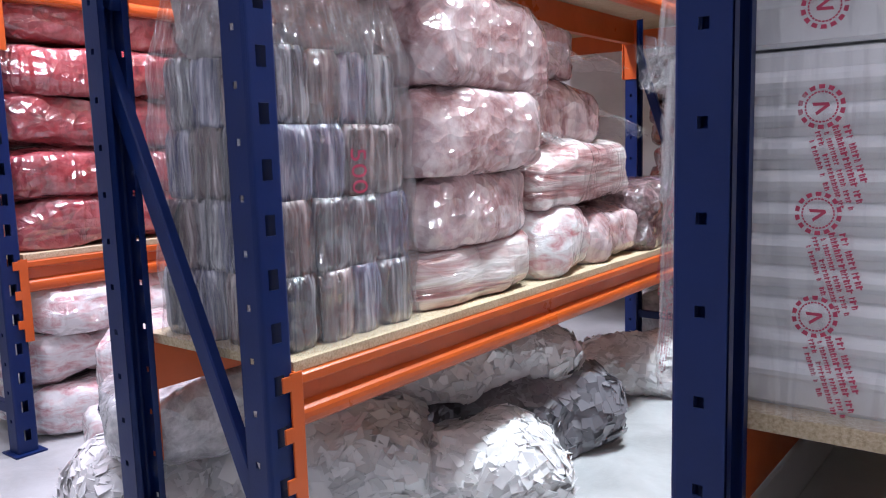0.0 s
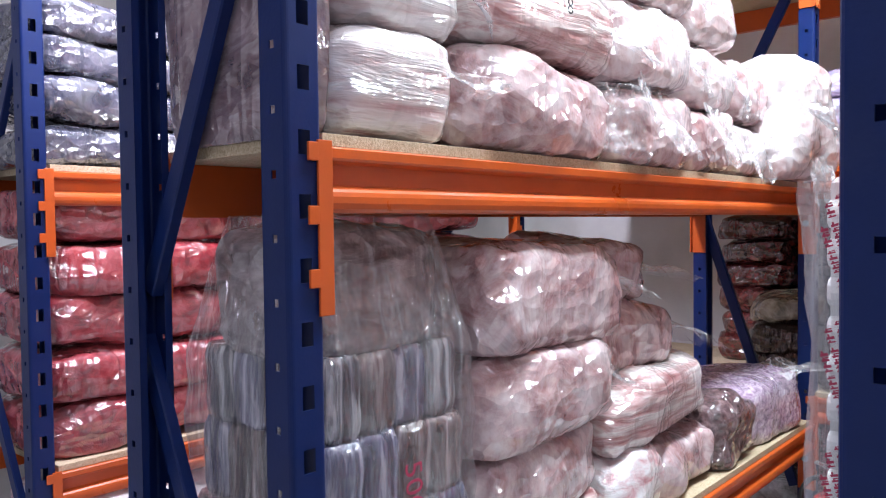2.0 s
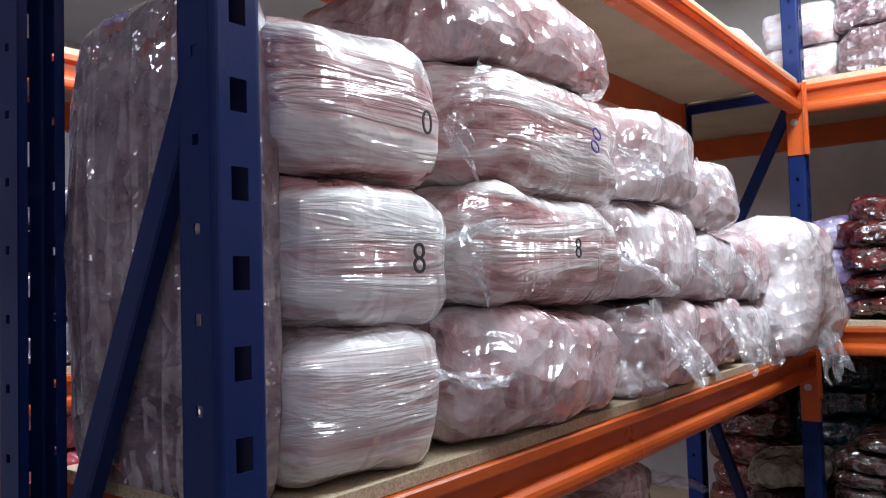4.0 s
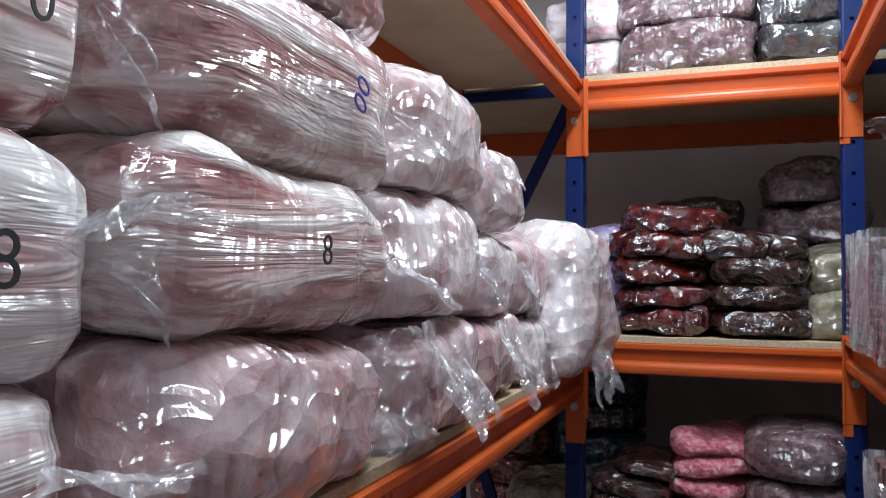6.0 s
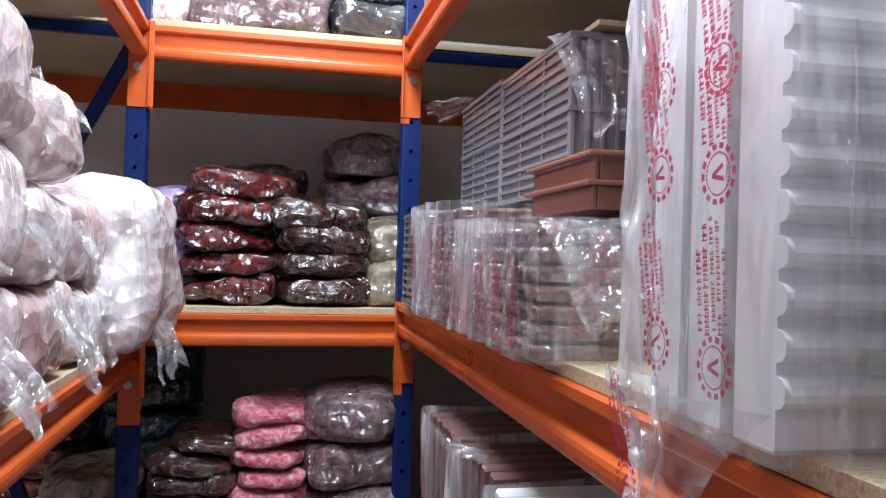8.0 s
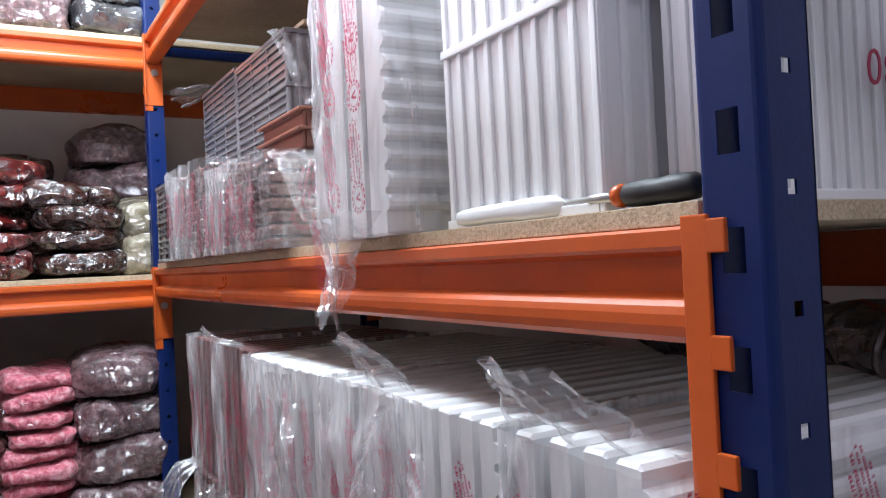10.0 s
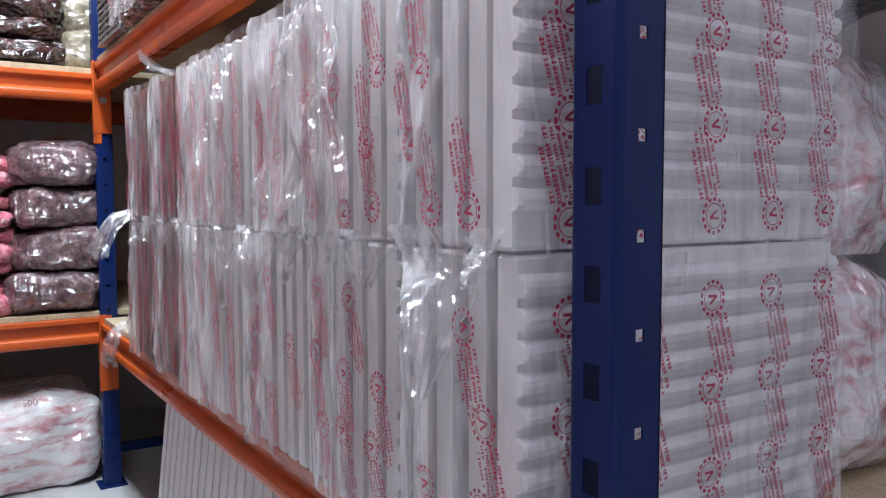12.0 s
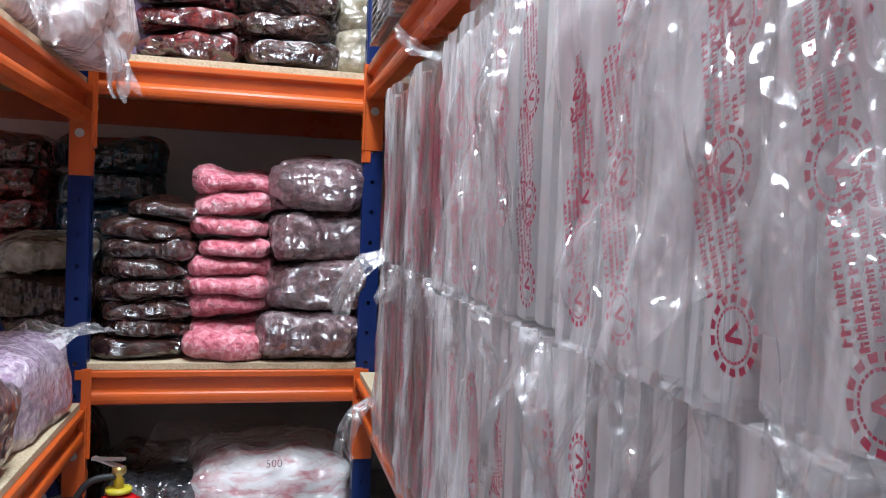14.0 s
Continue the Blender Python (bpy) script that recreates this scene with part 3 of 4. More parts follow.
def print_mesh():
    """The wrapping's red print: a toothed ring round a wedge and lines of small unreadable type beside it."""
    rnd = random.Random(5)
    verts, faces = [], []

    def quad(pts):
        k = len(verts)
        verts.extend([(x, y, 0) for x, y in pts])
        faces.append(tuple(range(k, k + len(pts))))

    for i in range(14):
        a, b = 2 * math.pi * i / 14, 2 * math.pi * (i + 0.6) / 14
        quad([(r * math.cos(t), r * math.sin(t)) for r, t in ((0.021, a), (0.026, a), (0.026, b), (0.021, b))])
    for i in range(28):
        a, b = 2 * math.pi * i / 28, 2 * math.pi * (i + 0.75) / 28
        quad([(r * math.cos(t), r * math.sin(t)) for r, t in ((0.0165, a), (0.0185, a), (0.0185, b), (0.0165, b))])
    quad([(-0.008, -0.008), (-0.004, -0.008), (0.002, 0.009), (-0.002, 0.009)])
    quad([(0.004, -0.008), (0.008, -0.008), (0.002, 0.009), (-0.001, 0.007)])
    for row, (h, x0, x1) in enumerate(((0.0075, 0.03, 0.1), (0.0075, 0.026, 0.12), (0.006, 0.03, 0.122), (0.006, 0.026, 0.118), (0.006, 0.034, 0.1))):
        y, x = (0.015, 0.004, -0.006, -0.015, -0.024)[row], x0
        while x < x1:
            w = h * rnd.uniform(0.35, 0.75)
            if rnd.random() < 0.86:
                quad([(x, y), (x + w * 0.5, y), (x + w * 0.5, y + h), (x, y + h)])
                quad([(x + w * 0.5, y + h * 0.55), (x + w, y + h * 0.55), (x + w, y + h * 0.8), (x + w * 0.5, y + h * 0.8)])
                if rnd.random() < 0.5:
                    quad([(x + w * 0.7, y), (x + w, y), (x + w, y + h * 0.5), (x + w * 0.7, y + h * 0.5)])
            x += w * 1.25
    me = bpy.data.meshes.new("red_print")
    me.from_pydata(verts, [], faces)
    me.materials.append(INK_RED)
    return me


PRINT = print_mesh()


def printed(parent, m, scale=1.0):
    ob = new("red_print", PRINT)
    ob.parent = parent
    ob.matrix_basis = parent.matrix_basis.inverted() @ m @ Matrix.Diagonal((scale, scale, 1, 1))
    return ob


def tray_mesh(t, depth, height, ribs=True, pitch=0.034):
    """A shallow moulded tray standing on its edge: t thick along +y, its back ribbed towards -y."""
    c, y0, y1 = 0.005, 0.015, t - 0.0015
    prof = [(y1, c), (y1, height - c), (y1 - c, height), (y0 + c, height), (y0, height - c)]
    z = height - 0.02
    while ribs and z > 0.02 + pitch * 0.74:
        w = pitch * 0.74
        prof += [(y0 - d, z - w * q) for d, q in ((0.0, 0.0), (0.007, 0.08), (0.0125, 0.26), (0.0145, 0.5), (0.0125, 0.74), (0.007, 0.92), (0.0, 1.0))]
        z -= pitch
    prof += [(y0, c), (y0 + c, 0), (y1 - c, 0)]
    k = len(prof)
    verts, faces = [], []
    for x, inset in ((0.0, 0.004), (0.004, 0.0), (depth - 0.004, 0.0), (depth, 0.004)):
        for y, z in prof:
            verts.append((x, min(max(y, y0 - 0.0145 + inset), y1 - inset), min(max(z, inset), height - inset)))
    for a in range(3):
        faces += [(a * k + i, a * k + (i + 1) % k, a * k + k + (i + 1) % k, a * k + k + i) for i in range(k)]
    faces += [tuple(range(k))[::-1], tuple(range(3 * k, 4 * k))]
    me = bpy.data.meshes.new("tray")
    me.from_pydata(verts, [], faces)
    return me


def wrap_mesh(depth, width, height, seed, slack=0.006, loose=1.0):
    """A loose film sleeve over a pack: front, near end and top, with soft creases."""
    n, k, verts, faces = 48, 150, [], []
    path = [(depth, -slack), (-slack, -slack), (-slack, width + slack), (depth, width + slack)]
    lens = [depth + slack, width + 2 * slack, depth + slack]
    total = sum(lens)
    for i in range(n + 1):
        for j in range(k + 1):
            s, seg = j / k * total, 0
            while seg < 2 and s > lens[seg]:
                s -= lens[seg]
                seg += 1
            a, b = path[seg], path[seg + 1]
            f = s / lens[seg]
            x, y, z = a[0] + (b[0] - a[0]) * f, a[1] + (b[1] - a[1]) * f, (height + 0.003 + 0.006 * math.sin(seed + 9 * j / k)) * i / n
            d = 0.006 + 0.008 * noise.noise(Vector((x * 9 + seed, y * 9, z * 4))) + 0.005 * noise.noise(Vector((x * 30, y * 30 + seed, z * 6)))
            for lean, tall in ((0.55, 1.4), (-0.4, 1.1), (0.05, 0.8)):
                ridge = 1.0 - 7.0 * abs(noise.noise(Vector(((x + y + z * lean) * 8, (z - (x + y) * lean) * tall, seed * 1.7 + lean * 9))))
                d += 0.0055 * max(0.0, ridge)
            nx, ny = ((0, -1), (-1, 0), (0, 1))[seg]
            verts.append((x + nx * d * loose, y + ny * d * loose, z))
    for i in range(n):
        for j in range(k):
            a = i * (k + 1) + j
            faces.append((a, a + 1, a + k + 2, a + k + 1))
    return verts, faces


TRAY_MESHES = {}


def tray_pack(x, y0, y1, z, depth, height, material, label, seed, prints=(), side_prints=False, side_turn=107, thick=0.05, group="wrapped tray packs", film=None, pitch=0.034, splay=0.009):
    """A pack of trays on edge from y0 to y1, front at x, wrapped in printed film."""
    top = thing("tray_pack", pose(x, y0, z), label, "wrapped trays", group)
    rnd = random.Random(seed)
    n = max(2, round((y1 - y0 - 0.008) / thick))
    t = (y1 - y0 - 0.008) / n
    key = (round(t, 4), depth, height, pitch, material.name)
    if key not in TRAY_MESHES:
        TRAY_MESHES[key] = tray_mesh(t, depth, height, True, pitch)
        TRAY_MESHES[key].materials.append(material)
        TRAY_MESHES[key + ("plain",)] = tray_mesh(t, depth, height, False, pitch)
        TRAY_MESHES[key + ("plain",)].materials.append(material)
    for i in range(n):
        o = new("tray", TRAY_MESHES[key if i == 0 else key + ("plain",)])
        o.parent = top
        o.matrix_basis = pose(rnd.uniform(0, splay), i * t + 0.004, 0)
    v, f = wrap_mesh(depth, y1 - y0, height, seed)
    mesh_object("plastic_wrap", v, f, film or WRAP, top, "clear film with red print", True)
    if prints == "rows":
        cols = max(1, round((y1 - y0) / 0.1))
        for i in range(cols):
            for j in range(3):
                if rnd.random() < 0.12:
                    continue
                up, lean = side_turn > 0, rnd.uniform(8, 22)
                pz = (0.028 if up else 0.1) + (height - 0.1) / 3 * (j + rnd.uniform(-0.12, 0.12)) + 0.01
                printed(top, pose(x - 0.019, y0 + (y1 - y0) * (i + 0.5 + rnd.uniform(-0.2, 0.2)) / cols, z + pz) @ FACE_W @ pose(0, 0, 0, 0, 0, (90 if up else -90) + lean), 0.82)
        prints = ()
    for fy, fz, turn in prints:
        printed(top, pose(x - 0.019, y0 + fy * (y1 - y0), z + min(fz * height, height - 0.125)) @ FACE_W @ pose(0, 0, 0, 0, 0, 90 + turn), 0.95)
    if side_prints:
        for i in range(5):
            for j in range(3):
                printed(top, pose(x + 0.045 + 0.112 * i, y0 - 0.019, z + (0.03 if side_turn > 0 else 0.11) + 0.105 * j + 0.002 * i) @ FACE_S @ pose(0, 0, 0, 0, 0, side_turn), 0.84)
    return top


# ---- low shelf of the rack with bagged goods ----
ZL, ZM = 0.566, 1.499


def pouch_tower(x0, x1, y0, y1, z, tiers, th):
    """A big clear bag packed with tiers of upright pouches and a soft bundle on top."""
    top = thing("packed_clear_bag", pose((x0 + x1) / 2, (y0 + y1) / 2, z), "tall clear bag packed with tiers of silvery grey pouches", "bag")
    inv = top.matrix_basis.inverted()
    rnd = random.Random(11)
    nx, ny = 4, 4
    dx, dy = (x1 - x0 - 0.02) / nx, (y1 - y0 - 0.02) / ny
    # upright dark and bright bands: shaded gaps and highlights painted into the pouch colours
    kinds = [bagged("grey_pouch_glint_film", [(0.012, 0.012, 0.016), (0.09, 0.085, 0.105), (0.6, 0.59, 0.62)], 13, 0.02, 0.12, 0.7, (3.5, 3.5, 0.25)),
             bagged("brown_grey_pouch_glint_film", [(0.016, 0.009, 0.009), (0.12, 0.07, 0.07), (0.5, 0.4, 0.4)], 13, 0.02, 0.12, 0.7, (3.5, 3.5, 0.25)),
             bagged("bluish_pouch_glint_film", [(0.02, 0.02, 0.05), (0.1, 0.1, 0.18), (0.58, 0.56, 0.66)], 13, 0.02, 0.12, 0.7, (3.5, 3.5, 0.25))]
    meshes = []
    for i, mat in enumerate(kinds):
        n, k, v, f = 10, 20, [], []
        for a in range(n + 1):
            s = a / n
            r = 1 - 0.12 * (2 * abs(s - 0.5)) ** 6 + 0.02 * math.sin(s * 9 + i)
            for b in range(k):
                u = 2 * math.pi * b / k
                c, d = math.cos(u), math.sin(u)
                g = 1 + 0.03 * noise.noise(Vector((c * 3 + i * 7, d * 3, s * 4)))
                v.append((dx * 0.53 * r * g * math.copysign(abs(c) ** 0.6, c), dy * 0.53 * r * g * math.copysign(abs(d) ** 0.6, d), s * th))
        for a in range(n):
            for b in range(k):
                p, q = a * k + b, a * k + (b + 1) % k
                f.append((p, q, q + k, p + k))
        f.extend([tuple(range(k))[::-1], tuple(range(n * k, n * k + k))])
        me = bpy.data.meshes.new("pouch")
        me.from_pydata(v, [], f)
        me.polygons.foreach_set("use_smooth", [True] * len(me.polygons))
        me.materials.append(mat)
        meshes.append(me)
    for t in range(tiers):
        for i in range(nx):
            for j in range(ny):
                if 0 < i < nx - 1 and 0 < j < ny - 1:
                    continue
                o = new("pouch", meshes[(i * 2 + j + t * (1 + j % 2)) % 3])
                o.parent = top
                shrink = 0.012 * t
                o.matrix_basis = inv @ pose(x0 + 0.01 + dx * (i + 0.5) + rnd.uniform(-1, 1) * 0.004 - shrink * (i - 1.5) / 3, y0 + 0.01 + dy * (j + 0.5) + rnd.uniform(-1, 1) * 0.004 - shrink * (j - 1.5) / 3, z + t * th, rnd.uniform(-2, 2), rnd.uniform(-2, 2), rnd.uniform(-12, 12))
    v, f = pillow(0.33, 0.31, 0.24, 7, 0.014, 0.34, 0.02)
    o = mesh_object("soft_pouch", v, f, bagged("bundle_in_film", [(0.07, 0.04, 0.04), (0.16, 0.12, 0.12), (0.32, 0.26, 0.26)], 9, 0.1, 0.3, 1.0, (1, 1, 2.5)), top, "greyish soft bundle in film", True)
    o.matrix_basis = inv @ pose((x0 + x1) / 2 + 0.02, (y0 + y1) / 2 - 0.02, z + tiers * th - 0.01, 0, 0, 90)
    # outer film, drawn in towards the top
    n, k, v, f = 26, 48, [], []
    hgt = tiers * th + 0.24
    for a in range(n + 1):
        s = a / n
        r = 1.02 if s < 0.66 else 1.02 - 1.15 * (s - 0.66) ** 1.2
        for b in range(k):
            u = 2 * math.pi * b / k
            c, d = math.cos(u), math.sin(u)
            g = r * (1.05 + 0.025 * noise.noise(Vector((c * 5, d * 5, s * 6))) + 0.018 * math.cos(s * hgt / th * 2 * math.pi) * (s < 0.75))
            v.append((((x1 - x0) / 2) * g * math.copysign(abs(c) ** 0.35, c), ((y1 - y0) / 2) * g * math.copysign(abs(d) ** 0.35, d), s * hgt))
    for a in range(n):
        for b in range(k):
            p, q = a * k + b, a * k + (b + 1) % k
            f.append((p, q, q + k, p + k))
    mesh_object("outer_film", v, f, CLEAR, top, "clear outer bag", True)
    marking("500", pose(x1 + 0.022, y0 + 0.185, z + 2.35 * th) @ FACE_E @ pose(0, 0, 0, 0, 0, -88), 0.062, INK_RED, top)
    return top


pouch_tower(-1.5, -1.085, 0.945, 1.35, ZL, 4, 0.143)

low_stack = "pink bags on the low shelf"
for i, (h, yl, xo) in enumerate(((0.15, 0.47, 0.0), (0.19, 0.49, 0.0), (0.22, 0.53, 0.02), (0.25, 0.58, 0.02))):
    z = ZL + (0, 0.138, 0.31, 0.51)[i]
    b = bag(-1.285 + xo, 1.37 + yl / 2, z, (yl, 0.40, h), ROSE if i else STRIPE, "clear bag of dusty pink goods in a stack", 90 + (-3, 2, -2, 4)[i], low_stack, lump=0.014, box=0.3)
    if i > 1:
        tail(b, pose(-1.18, 1.37 + yl - 0.03, z + h * 0.55, 0, 10, 60), 0.15, 0.22, seed=i, droop=0.2, gather=0.5)
b = bag(-1.22, 2.03, ZL, (0.34, 0.3, 0.2), WHITE, "white goods bag with black marker signs", 90, low_stack)
marking("H", pose(-1.068, 2.03, ZL + 0.12) @ FACE_E, 0.05, INK_BLACK, b)
bag(-1.26, 2.22, ZL + 0.19, (0.66, 0.36, 0.19), STRIPE, "clear bag of white and pink goods", 92, low_stack, box=0.35)
bag(-1.24, 2.38, ZL, (0.38, 0.32, 0.19), ROSE, "clear bag of dusty pink goods", 88, low_stack)
b = bag(-1.32, 2.18, ZL + 0.37, (0.5, 0.34, 0.21), ROSE, "clear bag of dusty pink goods near the top", 90, low_stack)
tail(b, pose(-1.24, 2.42, ZL + 0.47, 0, 8, 70), 0.2, 0.26, seed=8, droop=0.25, gather=0.5)
b = bag(-1.34, 2.1, ZL + 0.57, (0.42, 0.34, 0.19), ROSE, "clear bag of dusty pink goods on top", 90, low_stack)
tail(b, pose(-1.28, 2.3, ZL + 0.66, 0, 0, 75), 0.2, 0.26, seed=9, droop=0.3, gather=0.5)
bag(-1.22, 2.68, ZL, (0.3, 0.32, 0.23), MAUVE, "clear bag of dark mauve goods", 90, low_stack, lump=0.03)
b = bag(-1.24, 3.07, ZL, (0.56, 0.36, 0.24), GLITTER, "clear bag of glittery violet and pink goods", 90, low_stack, lump=0.02, box=0.35)
tail(b, pose(-1.16, 3.2, ZL + 0.2, 0, -14, 60), 0.2, 0.3, HAZY, 31, 0.15, 0.8)

# ---- middle shelf of the rack with bagged goods ----
mid = "white and pink bags stacked on the middle shelf"


def column(y0, y1, x, rows, sink=0.0):
    made = []
    for i, (h, mat, label, yaw) in enumerate(rows):
        z = ZM + sum(r[0] for r in rows[:i]) * 0.94
        made.append(bag(x, (y0 + y1) / 2, z, (y1 - y0 + 0.03, 0.44, h), mat, label, 90 + yaw, mid, lump=0.016, box=0.36, fold=0.016))
    return made


wl, pl = "clear bag of striped white and pink goods", "clear milky bag of pale pink goods"
c1 = column(0.985, 1.265, -1.27, ((0.205, STRIPE_PALE, wl, 0), (0.21, STRIPE_PALE, wl, 2), (0.21, STRIPE, wl, -3)))
marking("8", pose(-1.03, 1.165, 1.78) @ FACE_E, 0.06, INK_BLACK, c1[1])
marking("0", pose(-1.03, 1.19, 1.965) @ FACE_E, 0.05, INK_BLACK, c1[2])
tail(c1[1], pose(-1.05, 1.24, 1.79, 0, -20, 40), 0.1, 0.16, seed=3, droop=0.1)
c2 = column(1.31, 1.84, -1.25, ((0.215, ROSE, pl, -2), (0.205, STRIPE, wl, 3), (0.22, STRIPE, wl, -2), (0.17, ROSE, pl, 0)))
marking("8", pose(-0.997, 1.55, 1.8) @ FACE_E, 0.05, INK_BLACK, c2[1])
marking("00", pose(-1.01, 1.66, 2.0) @ FACE_E @ pose(0, 0, 0, 0, 0, 70), 0.05, INK_BLUE, c2[2])
tail(c2[1], pose(-1.045, 1.36, 1.8, 90, 0, -84), 0.14, 0.2, DRAPE, 4, 0.15, 1.0, 0.06)
tail(c2[2], pose(-1.05, 1.35, 2.0, 90, 0, -84), 0.1, 0.2, DRAPE, 6, 0.15, 1.0, 0.3)
tail(c2[0], pose(-1.08, 1.76, 1.6, 80, 0, 70), 0.2, 0.2, HAZY, 5, 0.1, 0.8)
c3 = column(1.87, 2.28, -1.25, ((0.22, ROSE, pl, 3), (0.225, PALE, pl, -2), (0.22, PALE, wl, 2)))
tail(c3[0], pose(-1.05, 2.0, 1.7, 0, 66, 12), 0.2, 0.34, HAZY, 12, -0.05, 1.0, 0.8)
c4 = column(2.3, 2.62, -1.26, ((0.2, ROSE, pl, 0), (0.2, PALE, pl, 5), (0.19, PALE, pl, -4)))
tail(c4[0], pose(-1.05, 2.42, 1.68, 0, 66, 8), 0.18, 0.3, HAZY, 14, -0.05, 1.0, 0.7)
c5 = column(2.64, 2.92, -1.27, ((0.19, PALE, pl, 0), (0.21, ROSE, pl, 0)))
b = bag(-1.1, 3.12, ZM, (0.42, 0.34, 0.44), PALE, "large milky pink bag bulging over the shelf edge", 84, mid, lump=0.03, box=0.45, fold=0.03)
tail(b, pose(-0.99, 3.14, ZM + 0.2, 0, 78, -12), 0.28, 0.3, DRAPE, 22, -0.05, 1.0, 0.55)
DUSK = bagged("dusky_goods_in_film", [(0.06, 0.025, 0.035), (0.14, 0.075, 0.09), (0.25, 0.17, 0.19)], 7, 0.12, 0.16, 1.4, (0.6, 1, 1))
bag(-1.29, 0.957, ZM, (0.4, 0.075, 0.66), DUSK, "tall dusky pink bag at the end of the shelf", 0, mid, lump=0.006, box=0.3, fold=0.006)
bag(-1.3, 3.2, 2.461, (0.4, 0.3, 0.15), WHITE, "white bag lying on the top shelf", 90)

for i, (b, y, z, drop, turn, ln, wd, tip) in enumerate(((c1[0], 1.27, 1.6, -10, 30, 0.1, 0.16, 0.5), (c2[1], 1.84, 1.8, 25, 40, 0.13, 0.2, 0.6), (c2[2], 1.83, 2.0, 20, 45, 0.12, 0.19, 0.6), (c3[1], 2.28, 1.82, 55, 25, 0.13, 0.24, 0.7),
                                                 (c3[2], 2.27, 2.02, 40, 35, 0.12, 0.2, 0.7), (c4[1], 2.62, 1.8, 60, 20, 0.13, 0.22, 0.7), (c5[0], 2.8, 1.64, 66, 8, 0.16, 0.26, 0.7))):
    tail(b, pose(-1.075, y, z, 0, drop, turn), ln, wd, HAZY, 80 + i, 0.12, 0.95, tip)

# ---- floor below the rack with bagged goods ----
fl = "bags of loose cards on the floor"
cl = "clear sack of loose white cards on the floor"
bag(-1.5, 1.42, 0, (0.62, 0.5, 0.3), CARDS, cl, 35, fl, "card_sack", "sack", 0.035, 0.6)
bag(-1.42, 1.92, 0.19, (0.74, 0.46, 0.22), CARDS, cl, 62, fl, "card_sack", "sack", 0.03, 0.6, roll=-8)
bag(-1.18, 1.64, 0, (0.5, 0.4, 0.2), CARDS, cl, 30, fl, "card_sack", "sack", 0.03, 0.6)
bag(-1.3, 2.08, 0, (0.6, 0.5, 0.28), GREY_CARDS, "clear sack of loose grey cards on the floor", 70, fl, "card_sack", "sack", 0.03, 0.6)
b = bag(-1.2, 2.85, 0, (0.6, 0.42, 0.2), CARDS, "clear sack of loose white cards with marker signs", 30, fl, "card_sack", "sack", 0.03, 0.6)
bag(-1.75, 1.12, 0, (0.5, 0.4, 0.25), CARDS, cl, 80, fl, "card_sack", "sack", 0.03, 0.6)
bag(-1.62, 1.1, 0.24, (0.4, 0.3, 0.2), SILVER, "crumpled silvery clear bag on the sacks", 60, fl)
bag(-2.06, 1.3, 0, (0.4, 0.36, 0.26), WHITE, "knotted clear bag of white goods", 40, fl)
bag(-2.08, 1.34, 0.25, (0.36, 0.34, 0.2), WHITE, "knotted clear bag of white goods on top", 20, fl)

# ---- rack across the side aisle ----
side = "bags on the rack across the side aisle"
for c, y in enumerate((1.5, 2.24, 2.96)):
    for i in range(5):
        bag(-2.83 + 0.01 * (i % 2), y, 0.641 + 0.168 * i, (0.70, 0.5, 0.176), RED, "glossy clear bag of deep red goods", 90 + (i * 37 % 5 - 2), side, lump=0.014, box=0.3)
    for i in range(4):
        bag(-2.83, y - 0.04, 1.551 + 0.13 * i, (0.66, 0.5, 0.138), SLATE, "glossy clear bag of slate blue goods", 90 + (i * 23 % 5 - 2), side, lump=0.014, box=0.32)
    for i in range(3):
        bag(-2.8, y - 0.02, 0.175 * i, (0.62, 0.5, 0.19), WHITE, "clear bag of white goods with red print", 90 + (i * 31 % 7 - 3), side, lump=0.028, box=0.45)

# ---- back rack ----
ZB = (0.676, 1.581, 2.461)
wine = "glossy bags on the back rack's middle shelf"
for i in range(4):
    bag(-0.81 + 0.006 * (i % 2), 3.66, ZB[1] + 0.086 * i, (0.31, 0.4, 0.096), WINE, "flat glossy bag of wine red goods", (i * 29 % 15 - 7), wine, lump=0.026, box=0.55, fold=0.03)
    bag(-0.49 - 0.008 * (i % 2), 3.66, ZB[1] + 0.084 * i, (0.32, 0.4, 0.094), BROWN, "flat glossy bag of dark brown goods", (i * 41 % 15 - 7), wine, lump=0.026, box=0.55, fold=0.03)
bag(-0.77, 3.68, ZB[1] + 0.338, (0.33, 0.38, 0.1), WINE, "glossy bag of wine red goods on top", 4, wine)
for i in range(3):
    bag(-1.08, 3.66, ZB[1] + 0.125 * i, (0.26, 0.36, 0.135), VIOLET, "clear bag of violet goods", 90, wine, lump=0.02)
bag(-0.25, 3.66, ZB[1], (0.2, 0.34, 0.16), OLIVE, "clear bag of straw-coloured goods", 0, wine)
bag(-0.24, 3.68, ZB[1] + 0.15, (0.22, 0.34, 0.15), OLIVE, "clear bag of straw-coloured goods", 0, wine)
for i in range(4):
    bag(-0.3, 4.1, ZB[1] + 0.16 * i, (0.34, 0.36, 0.17), MAUVE, "dark mauve bag at the wall", i * 5, wine, lump=0.03)
for i in range(3):
    bag(-0.72, 4.12, ZB[1] + 0.17 * i, (0.36, 0.34, 0.18), BROWN, "dark brown bag at the wall", i * 4, wine, lump=0.03)

